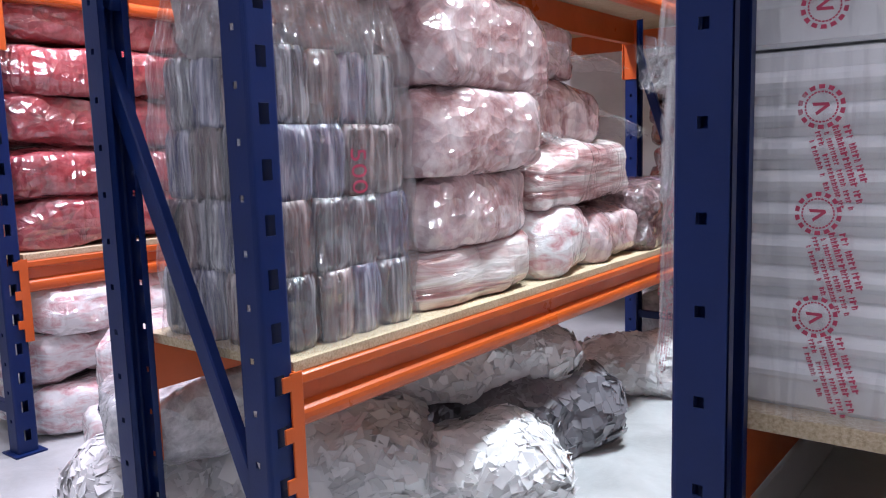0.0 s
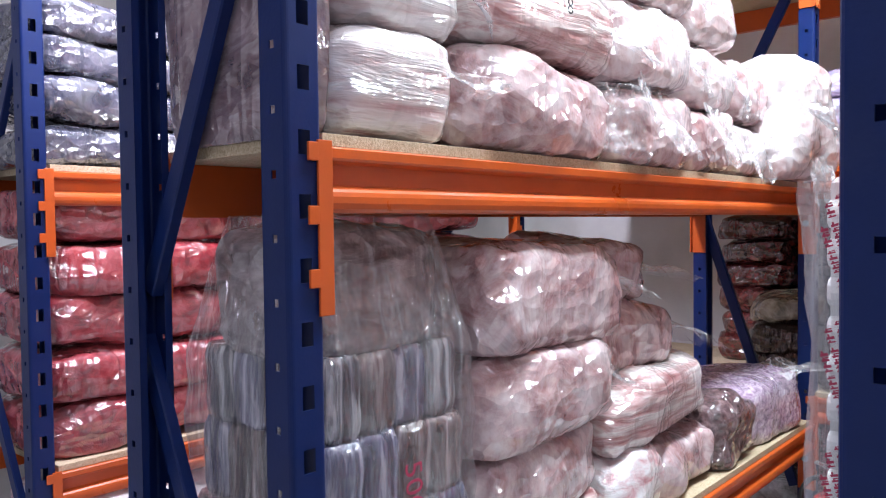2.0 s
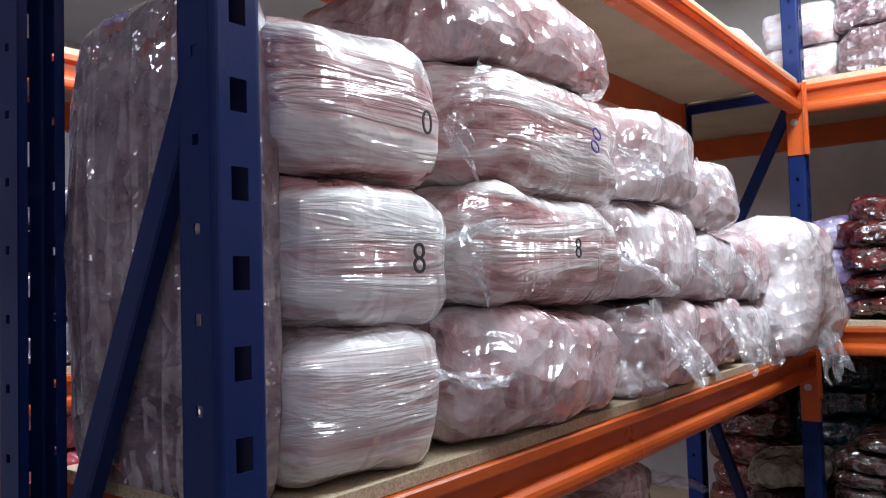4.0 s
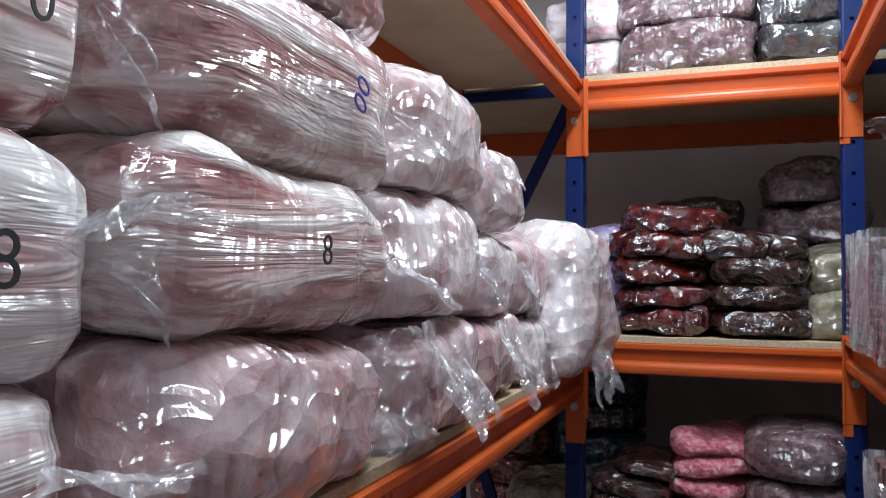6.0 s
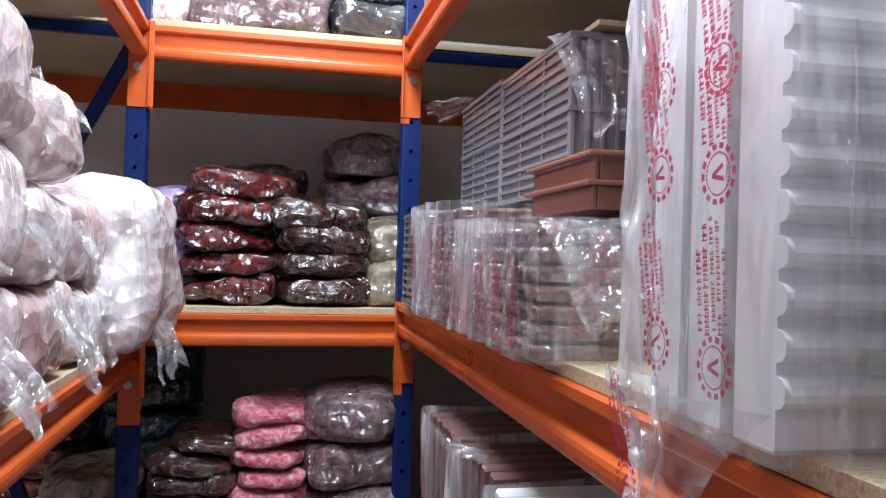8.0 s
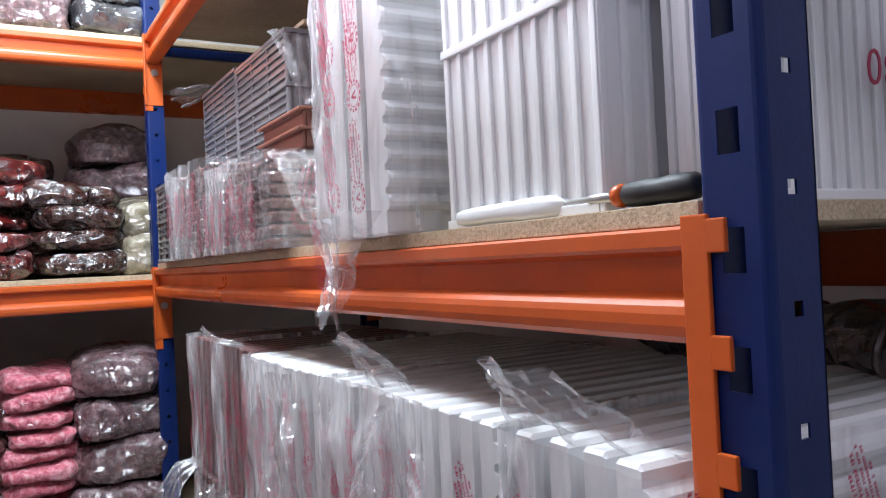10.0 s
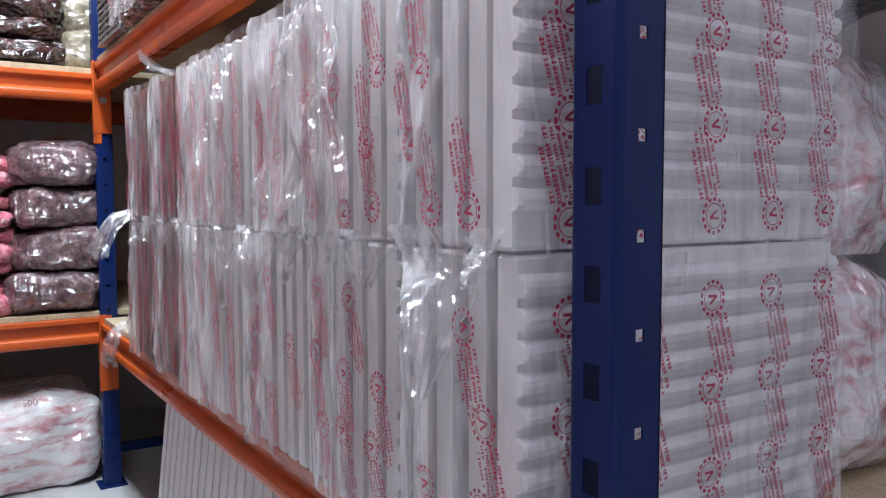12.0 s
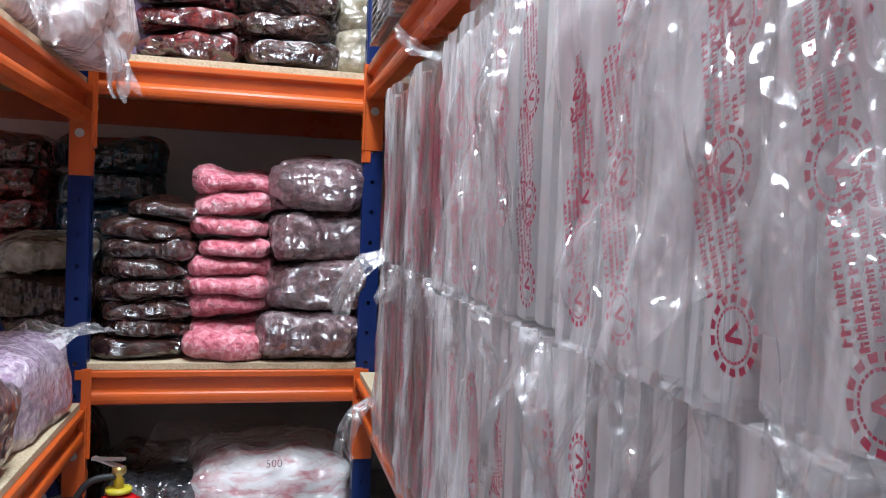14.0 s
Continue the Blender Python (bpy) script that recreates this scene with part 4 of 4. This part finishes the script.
low = "bags stacked on the back rack's low shelf"
for i in range(8):
    bag(-0.895 + (0.05 if i == 7 else 0.008 * (i % 3 - 1)), 3.64, ZB[0] + 0.0605 * i, (0.275 - (0.05 if i == 7 else 0), 0.36, 0.07), BROWN, "flat glossy bag of dark brown goods", (i * 29 % 15 - 7), low, lump=0.018, box=0.55, fold=0.02)
for i in range(9):
    bag(-0.645 + 0.007 * (i % 3 - 1), 3.63, ZB[0] + 0.064 * i, (0.235, 0.36, 0.074), PINK, "flat clear bag of pink roundels", (i * 31 % 15 - 7), low, lump=0.024, box=0.55, fold=0.02)
for i in range(4):
    bag(-0.385 + 0.012 * (i % 2), 3.62, ZB[0] + 0.157 * i, (0.32, 0.42, 0.172), MAUVE, "plump clear bag of mauve goods", (i * 37 % 15 - 7), low, lump=0.02, box=0.45, fold=0.025)
for i in range(6):
    bag(-1.1, 4.15, ZB[0] + 0.118 * i, (0.34, 0.32, 0.125), TEAL, "dark teal bag at the wall", i * 3, low, lump=0.02)
    bag(-1.46, 4.12, ZB[0] + 0.118 * i, (0.34, 0.34, 0.125), WINE, "wine red bag at the wall", -i * 3, low, lump=0.02)
for i in range(3):
    bag(-1.22, 3.72, ZB[0] + 0.12 * i, (0.3, 0.32, 0.13), BROWN if i < 2 else OLIVE, "dark bag of goods in the rack corner", i * 9, low, lump=0.02)
b = bag(-0.52, 3.72, 0, (0.56, 0.5, 0.38), WHITE, "big clear bag of white goods with pink print", 3, "", lump=0.03)
marking("500", pose(-0.5, 3.47, 0.35) @ pose(0, 0, 0, 70, 0, 0), 0.035, INK_BLACK, b)
tail(b, pose(-0.5, 3.66, 0.35, 0, -30, 100), 0.2, 0.4, FILM, 41, 0.4, 0.9)
b = bag(-0.88, 3.7, 0, (0.3, 0.46, 0.36), BLACK, "crumpled clear bag of black goods", 10, "", lump=0.04)
tail(b, pose(-0.84, 3.6, 0.33, 0, -40, 60), 0.16, 0.26, FILM, 43, 0.2, 0.6)
bag(-1.36, 3.7, 0, (0.4, 0.4, 0.26), SILVER, "crumpled silvery clear bag on the floor", 20, "")
bag(-1.36, 4.12, 0, (0.5, 0.4, 0.42), WINE, "dark red bag on the floor by the wall", 0, "")

topg = "bags on the back rack's top shelf"
for i in range(2):
    bag(-1.07, 3.68, ZB[2] + 0.15 * i, (0.26, 0.36, 0.16), WHITE, "clear bag of white and pink goods", 0, topg, box=0.3)
    bag(-0.71, 3.66, ZB[2] + 0.165 * i, (0.44, 0.4, 0.18), MAUVE, "clear bag of glittery brown goods", 0, topg, box=0.3)
    bag(-0.35, 3.66, ZB[2] + 0.125 * i, (0.29, 0.4, 0.14), BLACK, "clear bag of charcoal goods", 0, topg, box=0.32)

# ---- rack with wrapped trays: low shelf ----
ZR = (0.651, 1.619)
before_trays = set(scene.objects)
FX = XR + 0.006
LX = XR - 0.036
wt = "film-wrapped pack of white plastic trays on edge"
UP, HL, HU = ZR[0] + 0.386, 0.382, 0.358
tray_pack(LX, 0.868, 1.085, UP, 0.565, HU, TRAY, wt, 1, "rows", True)
tray_pack(LX, 0.868, 1.09, ZR[0], 0.565, HL, TRAY, wt, 2, "rows", True, -72)
tray_pack(LX, 1.10, 1.60, UP, 0.565, HU, TRAY, wt, 3, "rows")
tray_pack(LX, 1.105, 1.36, ZR[0], 0.565, HL, TRAY, wt, 4, "rows", False, -74)
tray_pack(LX, 1.37, 1.655, ZR[0], 0.565, HL, TRAY, wt, 5, "rows", False, -74)
tray_pack(LX, 1.615, 2.10, UP, 0.565, HU, TRAY, wt, 6, "rows")
tray_pack(LX, 1.67, 2.11, ZR[0], 0.565, HL, TRAY, wt, 7, "rows", False, -74)
bt = "film-wrapped pack of brown plastic trays on edge"
for i, (a, b2) in enumerate(((2.12, 2.38), (2.4, 2.68))):
    tray_pack(LX + 0.01, a, b2, UP, 0.46, 0.362, MOCHA, bt, 20 + i, "rows")
    tray_pack(LX + 0.005, a, b2, ZR[0], 0.46, HL, MOCHA, bt, 30 + i, "rows", False, -74)


def placed_tail(pack, x, y, z, turn, drop, length, width, material, seed, droop=0.1, gather=0.3, tip=1.0):
    return tail(pack, pose(x, y, z, 0, drop, turn), length, width, material, seed, droop, gather, tip)


# loose sheets of film hanging over the packs
packs = [o for o in scene.objects if o.name.startswith("tray_pack")]
placed_tail(packs[0], LX - 0.016, 0.98, 1.06, 180, 84, 0.19, 0.25, DRAPE, 51, -0.04, 1.0, 0.12)
placed_tail(packs[0], LX + 0.03, 1.02, 1.385, 180, -66, 0.11, 0.28, DRAPE, 52, 0.35, 1.0, 0.5)
placed_tail(packs[2], LX + 0.03, 1.44, 1.38, 180, -64, 0.12, 0.15, DRAPE, 53, 0.3, 1.0, 0.15)
placed_tail(packs[2], LX - 0.014, 1.34, 1.385, 178, 88, 0.31, 0.1, HAZY, 54, -0.03, 0.5, 3.4)
placed_tail(packs[2], LX - 0.014, 1.54, 1.045, 180, 84, 0.13, 0.18, DRAPE, 60, -0.05, 1.0, 0.2)
placed_tail(packs[5], LX - 0.014, 1.8, 1.385, 180, 88, 0.32, 0.12, FILM, 55, -0.03, 0.6, 2.4)
placed_tail(packs[5], LX - 0.014, 1.7, 1.045, 180, 84, 0.15, 0.18, DRAPE, 56, -0.05, 1.0, 0.15)
placed_tail(packs[7], LX + 0.03, 2.26, 1.39, 175, -35, 0.1, 0.1, FILM, 57, 0.1, 0.8, 0.3)
placed_tail(packs[9], LX + 0.0, 2.64, 1.05, 190, 20, 0.14, 0.12, FILM, 58, 0.5, 0.3, 1.1)
placed_tail(packs[10], LX - 0.01, 2.64, 0.74, 190, 55, 0.13, 0.07, FILM, 59, 0.1, 0.8, 1.0)

for i, (k, y, ln, wd) in enumerate(((0, 0.9, 0.05, 0.1), (2, 1.16, 0.07, 0.16), (2, 1.27, 0.05, 0.14), (2, 1.42, 0.09, 0.16), (5, 1.9, 0.08, 0.18), (5, 2.03, 0.05, 0.14), (7, 2.2, 0.07, 0.16), (7, 2.33, 0.06, 0.12), (9, 2.5, 0.08, 0.16))):
    placed_tail(packs[k], LX - 0.013, y, 1.05, 180, 85, ln, wd, FILM, 90 + i, -0.06, 1.0, 0.3)


def ribbed_crate(x0, y0, z0, x1, y1, z1, material, label, pitch=0.03, slats=False, name="plastic_crate"):
    """A translucent crate with upright ribs on all sides and a rim."""
    top = thing(name, pose(x0, y0, z0), label, "crate", "plastic crates")
    w, d, h = x1 - x0, y1 - y0, z1 - z0
    bm = bmesh.new()
    block(bm, 0.004, 0.004, 0.0, w - 0.004, d - 0.004, h - 0.004, 0.004)
    part("body", bm, material, top)
    rib = {}

    def put(length, horizontal, px, py, pz, turn):
        key = (round(length, 3), horizontal)
        if key not in rib:
            b = block(bmesh.new(), -0.005, -0.003, 0, 0.005, 0.005, length, 0.002)
            me = bpy.data.meshes.new("rib")
            b.to_mesh(me)
            b.free()
            me.materials.append(material)
            rib[key] = me
        o = new("rib", rib[key])
        o.parent, o.matrix_basis = top, pose(px, py, pz, 0, 0, turn)

    n = int(w / pitch)
    for i in range(n + 1):
        put(h - 0.02, False, 0.006 + (w - 0.012) * i / n, 0.002, 0.01, 0)
    n = int(d / pitch) if not slats else 3
    for i in range(n + 1):
        put(h - 0.02, False, 0.002, 0.006 + (d - 0.012) * i / n, 0.01, -90)
    if slats:
        bm = block(bmesh.new(), -0.003, 0.004, -0.004, 0.004, d - 0.004, 0.004, 0.001)
        me = bpy.data.meshes.new("slat")
        bm.to_mesh(me)
        bm.free()
        me.materials.append(material)
        for i in range(int(h / 0.021)):
            o = new("slat", me)
            o.parent, o.matrix_basis = top, pose(0.001, 0, 0.008 + 0.021 * i)
    for k, z in enumerate((0.0, h * 0.5, h - 0.014)):
        bm = bmesh.new()
        block(bm, -0.004, -0.004, z, w + 0.002, 0.004, z + 0.012, 0.002)
        block(bm, -0.004, 0.005, z, 0.004, d + 0.002, z + 0.012, 0.002)
        part("rim", bm, material, top)
    return top


# ---- rack with wrapped trays: middle shelf ----
Z2 = ZR[1]
a = tray_pack(XR - 0.018, 1.385, 1.615, Z2, 0.44, 0.42, TRAY, "tall film-wrapped pack of white trays at the shelf edge", 61, ((0.28, 0.86, 10), (0.28, 0.5, 8), (0.28, 0.14, 6), (0.7, 0.9, 16), (0.7, 0.52, 14), (0.7, 0.16, 12)), thick=0.065)
placed_tail(a, XR - 0.034, 1.52, Z2 + 0.035, 180, 86, 0.16, 0.27, WRAP, 62, -0.03, 1.0, 0.3)
printed(a, pose(XR - 0.056, 1.56, Z2 - 0.06) @ FACE_W @ pose(0, 0, 0, 0, 0, 110), 0.8)
for i, (w, h) in enumerate(((0.1, 0.012), (0.07, 0.011), (0.11, 0.012), (0.07, 0.011), (0.09, 0.012))):
    bm = block(bmesh.new(), -w / 2, -0.0006, -h / 2, w / 2, 0.0006, h / 2)
    o = part("marker_stroke", bm, INK_RED, a)
    o.matrix_basis = a.matrix_basis.inverted() @ pose(FX + 0.12 + 0.045 * (i % 2), 1.385 - 0.022, Z2 + 0.3 - 0.035 * i, 0, (12, -60, 5, 70, -8)[i], 0)
ribbed_crate(-0.265, 0.99, Z2, 0.2, 1.3, Z2 + 0.46, TRAY, "white ribbed plastic crate standing on foam", 0.032)
c = ribbed_crate(-0.19, 0.868, Z2, 0.42, 0.975, Z2 + 0.46, TRAY, "white ribbed plastic crate with red marker writing", 0.024)
marking("20 X 30", pose(0.07, 0.860, Z2 + 0.135) @ FACE_S @ pose(0, 0, 0, 0, 0, 176), 0.056, INK_RED, c)
foam = bag(-0.245, 1.17, Z2, (0.24, 0.07, 0.03), TRAY, "strip of white packing foam at the shelf edge", 90, "", "packing_foam", "foam", 0.006, 0.5, 0.004)

# packs of brown and white trays in printed film, lying in rows
mixed = bagged("brown_trays_in_printed_film", [(0.04, 0.014, 0.011), (0.13, 0.05, 0.04), (0.24, 0.12, 0.11), (0.42, 0.3, 0.29)], 13, 0.06, 0.14, 1.7, (1.0, 1.6, 0.8), film=(0.74, 0.66, 0.68))


FY = XR - 0.026


def lying_pack(y0, y1, h, seed, label):
    """A film-wrapped row of nested trays: edges of the trays show through as fine ribs."""
    top = thing("tray_pack", pose(FY, y0, Z2), label, "wrapped trays", "film-wrapped rows of nested trays")
    n = round((y1 - y0) / 0.06)
    for i in range(n):
        bm = bmesh.new()
        z, t = 0.0, (y1 - y0) / n
        while z < h - 0.02:
            block(bm, 0.004, 0.006, z, 0.4, t - 0.004, z + 0.022, 0.004)
            block(bm, -0.004, 0.002, z + 0.012, 0.41, t - 0.001, z + 0.02, 0.003)
            z += 0.027
        o = part("tray_column", bm, mixed, top)
        o.matrix_basis = pose(0.01 * (i % 2), i * t, 0)
    v, f = wrap_mesh(0.42, y1 - y0, h, seed, 0.008, 1.5)
    mesh_object("plastic_wrap", v, f, FILM, top, "clear film with red print", True)
    rnd = random.Random(seed)
    for i in range(n):
        printed(top, pose(FY - 0.03, y0 + (i + 0.5) * (y1 - y0) / n, Z2 + 0.03 + (h - 0.17) * rnd.uniform(0.0, 1.0)) @ FACE_W @ pose(0, 0, 0, 0, 0, 90 + rnd.uniform(-14, 14)), 0.9)
    for i in range(3):
        printed(top, pose(FY + 0.06 + 0.11 * i, y0 - 0.022, Z2 + 0.06 + 0.05 * (i % 2)) @ FACE_S @ pose(0, 0, 0, 0, 0, 76), 1.0)
    return top


p1 = lying_pack(1.91, 2.36, 0.2, 71, "film-wrapped row of nested brown trays")
p2 = lying_pack(2.38, 2.84, 0.25, 72, "film-wrapped row of nested brown and white trays")
placed_tail(p1, FX + 0.06, 1.89, Z2 + 0.19, 262, 55, 0.16, 0.2, FILM, 73, 0.1, 1.0, 0.5)
placed_tail(p1, FX + 0.25, 1.89, Z2 + 0.2, 262, 30, 0.14, 0.24, FILM, 74, 0.3, 1.0, 0.6)
ribbed_crate(FX - 0.02, 2.87, Z2, 0.12, 3.22, Z2 + 0.258, FROST, "frosted ribbed plastic crate in the rack corner", 0.034, True)
g = ribbed_crate(-0.16, 2.715, Z2 + 0.262, 0.3, 3.13, Z2 + 0.57, FROST, "tall frosted slatted crate on the wrapped trays", 0.036, True)
g2 = ribbed_crate(-0.16, 2.25, Z2 + 0.262, 0.3, 2.705, Z2 + 0.56, FROST, "frosted slatted crate beside the brown trays", 0.03, True)
placed_tail(g2, -0.1, 2.24, Z2 + 0.54, 262, 60, 0.2, 0.24, FILM, 76, 0.1, 0.9, 0.5)
placed_tail(g, -0.1, 3.08, Z2 + 0.56, 150, -10, 0.16, 0.22, FILM, 77, 0.2, 0.7)
slab("board_strip", -0.12, 2.22, Z2 + 0.564, 0.36, 2.69, Z2 + 0.574, BOARD)
tagged(scene.objects["board_strip"], "loose pale board lying on the frosted crate", "board")


def open_tray(x, y, z, w, d, h, material, label):
    top = thing("shallow_tray", pose(x, y, z), label, "tray", "loose brown trays")
    bm = bmesh.new()
    block(bm, 0.02, 0.02, 0, w - 0.02, d - 0.02, 0.006, 0.002)
    block(bm, 0.012, 0.012, 0, 0.02, d - 0.012, h, 0.002)
    block(bm, w - 0.02, 0.012, 0, w - 0.012, d - 0.012, h, 0.002)
    block(bm, 0.021, 0.012, 0, w - 0.021, 0.02, h, 0.002)
    block(bm, 0.021, d - 0.02, 0, w - 0.021, d - 0.012, h, 0.002)
    part("body", bm, material, top)
    bm = bmesh.new()
    for q in ((0, 0, w, 0.014), (0, d - 0.014, w, d), (0, 0.014, 0.014, d - 0.014), (w - 0.014, 0.014, w, d - 0.014)):
        block(bm, q[0], q[1], h, q[2], q[3], h + 0.008, 0.003)
    part("rim", bm, material, top)
    return top


open_tray(-0.25, 1.93, Z2 + 0.212, 0.38, 0.3, 0.034, TAN, "shallow brown plastic tray on the wrapped trays")
open_tray(-0.245, 1.935, Z2 + 0.255, 0.38, 0.3, 0.034, TAN, "shallow brown plastic tray stacked on another")


def screwdriver(m):
    top = thing("screwdriver", m, "screwdriver with a black and orange handle on the beam", "tool")

    def turned(name, prof, material, label=""):
        v, f, k = [], [], 16
        for x, r in prof:
            v.extend([(x, r * math.cos(2 * math.pi * i / k), r * math.sin(2 * math.pi * i / k)) for i in range(k)])
        for a in range(len(prof) - 1):
            f.extend([(a * k + i, a * k + (i + 1) % k, a * k + k + (i + 1) % k, a * k + k + i) for i in range(k)])
        f.extend([tuple(range(k))[::-1], tuple(range((len(prof) - 1) * k, len(prof) * k))])
        return mesh_object(name, v, f, material, top, label, True)

    turned("grip", [(0.0, 0.006), (0.004, 0.012), (0.03, 0.0135), (0.045, 0.012), (0.06, 0.0135), (0.09, 0.012), (0.096, 0.008)], RUBBER, "black rubber grip")
    turned("grip_band", [(0.0965, 0.009), (0.1, 0.012), (0.108, 0.011), (0.112, 0.007)], ORANGE, "orange band")
    turned("shaft", [(0.112, 0.0055), (0.15, 0.0055), (0.152, 0.004), (0.2, 0.004), (0.206, 0.0025)], ZINC, "steel shaft")
    turned("tip_cap", [(0.207, 0.004), (0.212, 0.005), (0.225, 0.004)], ORANGE)
    return top


screwdriver(pose(-0.27, 0.862, Z2 + 0.0145, 0, 0, 88))

# ---- below and behind the wrapped trays ----
for i in range(4):
    bag(0.41, 1.1 + 0.42 * i, ZR[0], (0.4, 0.3, 0.36), WHITE, "clear bag of goods behind the trays", 90, "bags behind the trays")
    bag(0.41, 1.12 + 0.42 * i, ZR[0] + 0.35, (0.38, 0.3, 0.36), (WHITE, MAUVE)[i > 0], "clear bag of goods behind the trays", 90, "bags behind the trays")
for i in range(2):
    bag(0.36, 1.0 + 0.4 * i, ZR[0] + 0.735, (0.34, 0.3, 0.1), BLACK, "flat dark bag lying on the trays", 80, "bags behind the trays")
floor_trays = "white trays on the floor below the rack"
for i in range(6):
    t = open_tray(-0.27, 0.9, 0.0 + 0.088 * i, 0.6, 0.66, 0.08, TRAY, "white plastic tray in a stack on the floor")
    tagged(t, "", "", floor_trays)


def leaning_panel(x, y, w, h, lean, label):
    top = thing("corrugated_panel", pose(x, y, 0.002, 0, lean, 0), label, "panel", "white panels on the floor")
    part("sheet", block(bmesh.new(), 0, 0, 0, 0.008, w, h, 0.002), TRAY, top)
    me = bpy.data.meshes.new("rib")
    b = block(bmesh.new(), -0.005, -0.006, 0.01, 0.0, 0.006, h - 0.01, 0.002)
    b.to_mesh(me)
    b.free()
    me.materials.append(TRAY)
    for i in range(int(w / 0.06)):
        o = new("rib", me)
        o.parent, o.matrix_basis = top, pose(0, 0.03 + 0.06 * i, 0)
    return top


for i in range(3):
    leaning_panel(-0.24 + 0.05 * i, 1.9 + 0.06 * i, 0.98, 0.46 + 0.02 * i, 6, "white ribbed plastic panel leaning below the shelf")
bag(-0.02, 1.72, 0.0, (0.3, 0.3, 0.4), WHITE, "white bag below the low shelf", 90)

# all that stands on the skewed rack turns with it
for ob in [o for o in scene.objects if o not in before_trays and o.parent is None]:
    ob.matrix_basis = SKEW @ ob.matrix_basis


def extinguisher(x, y):
    top = thing("fire_extinguisher", pose(x, y, 0), "red fire extinguisher with brass valve and yellow collar", "fire extinguisher")

    def turned(name, prof, material, label="", k=28):
        v, f = [], []
        for z, r in prof:
            v.extend([(r * math.cos(2 * math.pi * i / k), r * math.sin(2 * math.pi * i / k), z) for i in range(k)])
        for a in range(len(prof) - 1):
            f.extend([(a * k + i, a * k + (i + 1) % k, a * k + k + (i + 1) % k, a * k + k + i) for i in range(k)])
        f.extend([tuple(range(k))[::-1], tuple(range((len(prof) - 1) * k, len(prof) * k))])
        return mesh_object(name, v, f, material, top, label, True)

    turned("cylinder", [(0.0, 0.08), (0.01, 0.088), (0.28, 0.088), (0.315, 0.082), (0.342, 0.066), (0.36, 0.042), (0.372, 0.024)], ENAMEL)
    turned("collar", [(0.372, 0.024), (0.374, 0.034), (0.384, 0.034), (0.386, 0.02)], YELLOW, "yellow plastic collar")
    turned("valve", [(0.386, 0.014), (0.42, 0.014), (0.425, 0.018), (0.44, 0.018), (0.445, 0.008)], BRASS, "brass valve")
    for z, t in ((0.442, 10), (0.462, -6)):
        o = part("lever", block(bmesh.new(), -0.015, -0.009, -0.004, 0.085, 0.009, 0.004, 0.003), ZINC, top)
        o.matrix_basis = pose(0, 0, z, 0, -t, 150)
    curve = bpy.data.curves.new("hose", "CURVE")
    curve.dimensions, curve.bevel_depth, curve.bevel_resolution = "3D", 0.009, 3
    sp = curve.splines.new("BEZIER")
    pts = ((0.015, 0, 0.42), (-0.08, -0.02, 0.4), (-0.108, -0.01, 0.25), (-0.106, 0.0, 0.1))
    sp.bezier_points.add(len(pts) - 1)
    for bp, p in zip(sp.bezier_points, pts):
        bp.co, bp.handle_left_type, bp.handle_right_type = p, "AUTO", "AUTO"
    curve.materials.append(RUBBER)
    o = new("hose_outline", curve)
    me = bpy.data.meshes.new_from_object(o.evaluated_get(bpy.context.evaluated_depsgraph_get()))
    bpy.data.objects.remove(o)
    h = new("hose", me)
    h.parent = top
    tagged(h, "black rubber hose")
    return top


extinguisher(-0.915, 3.2)
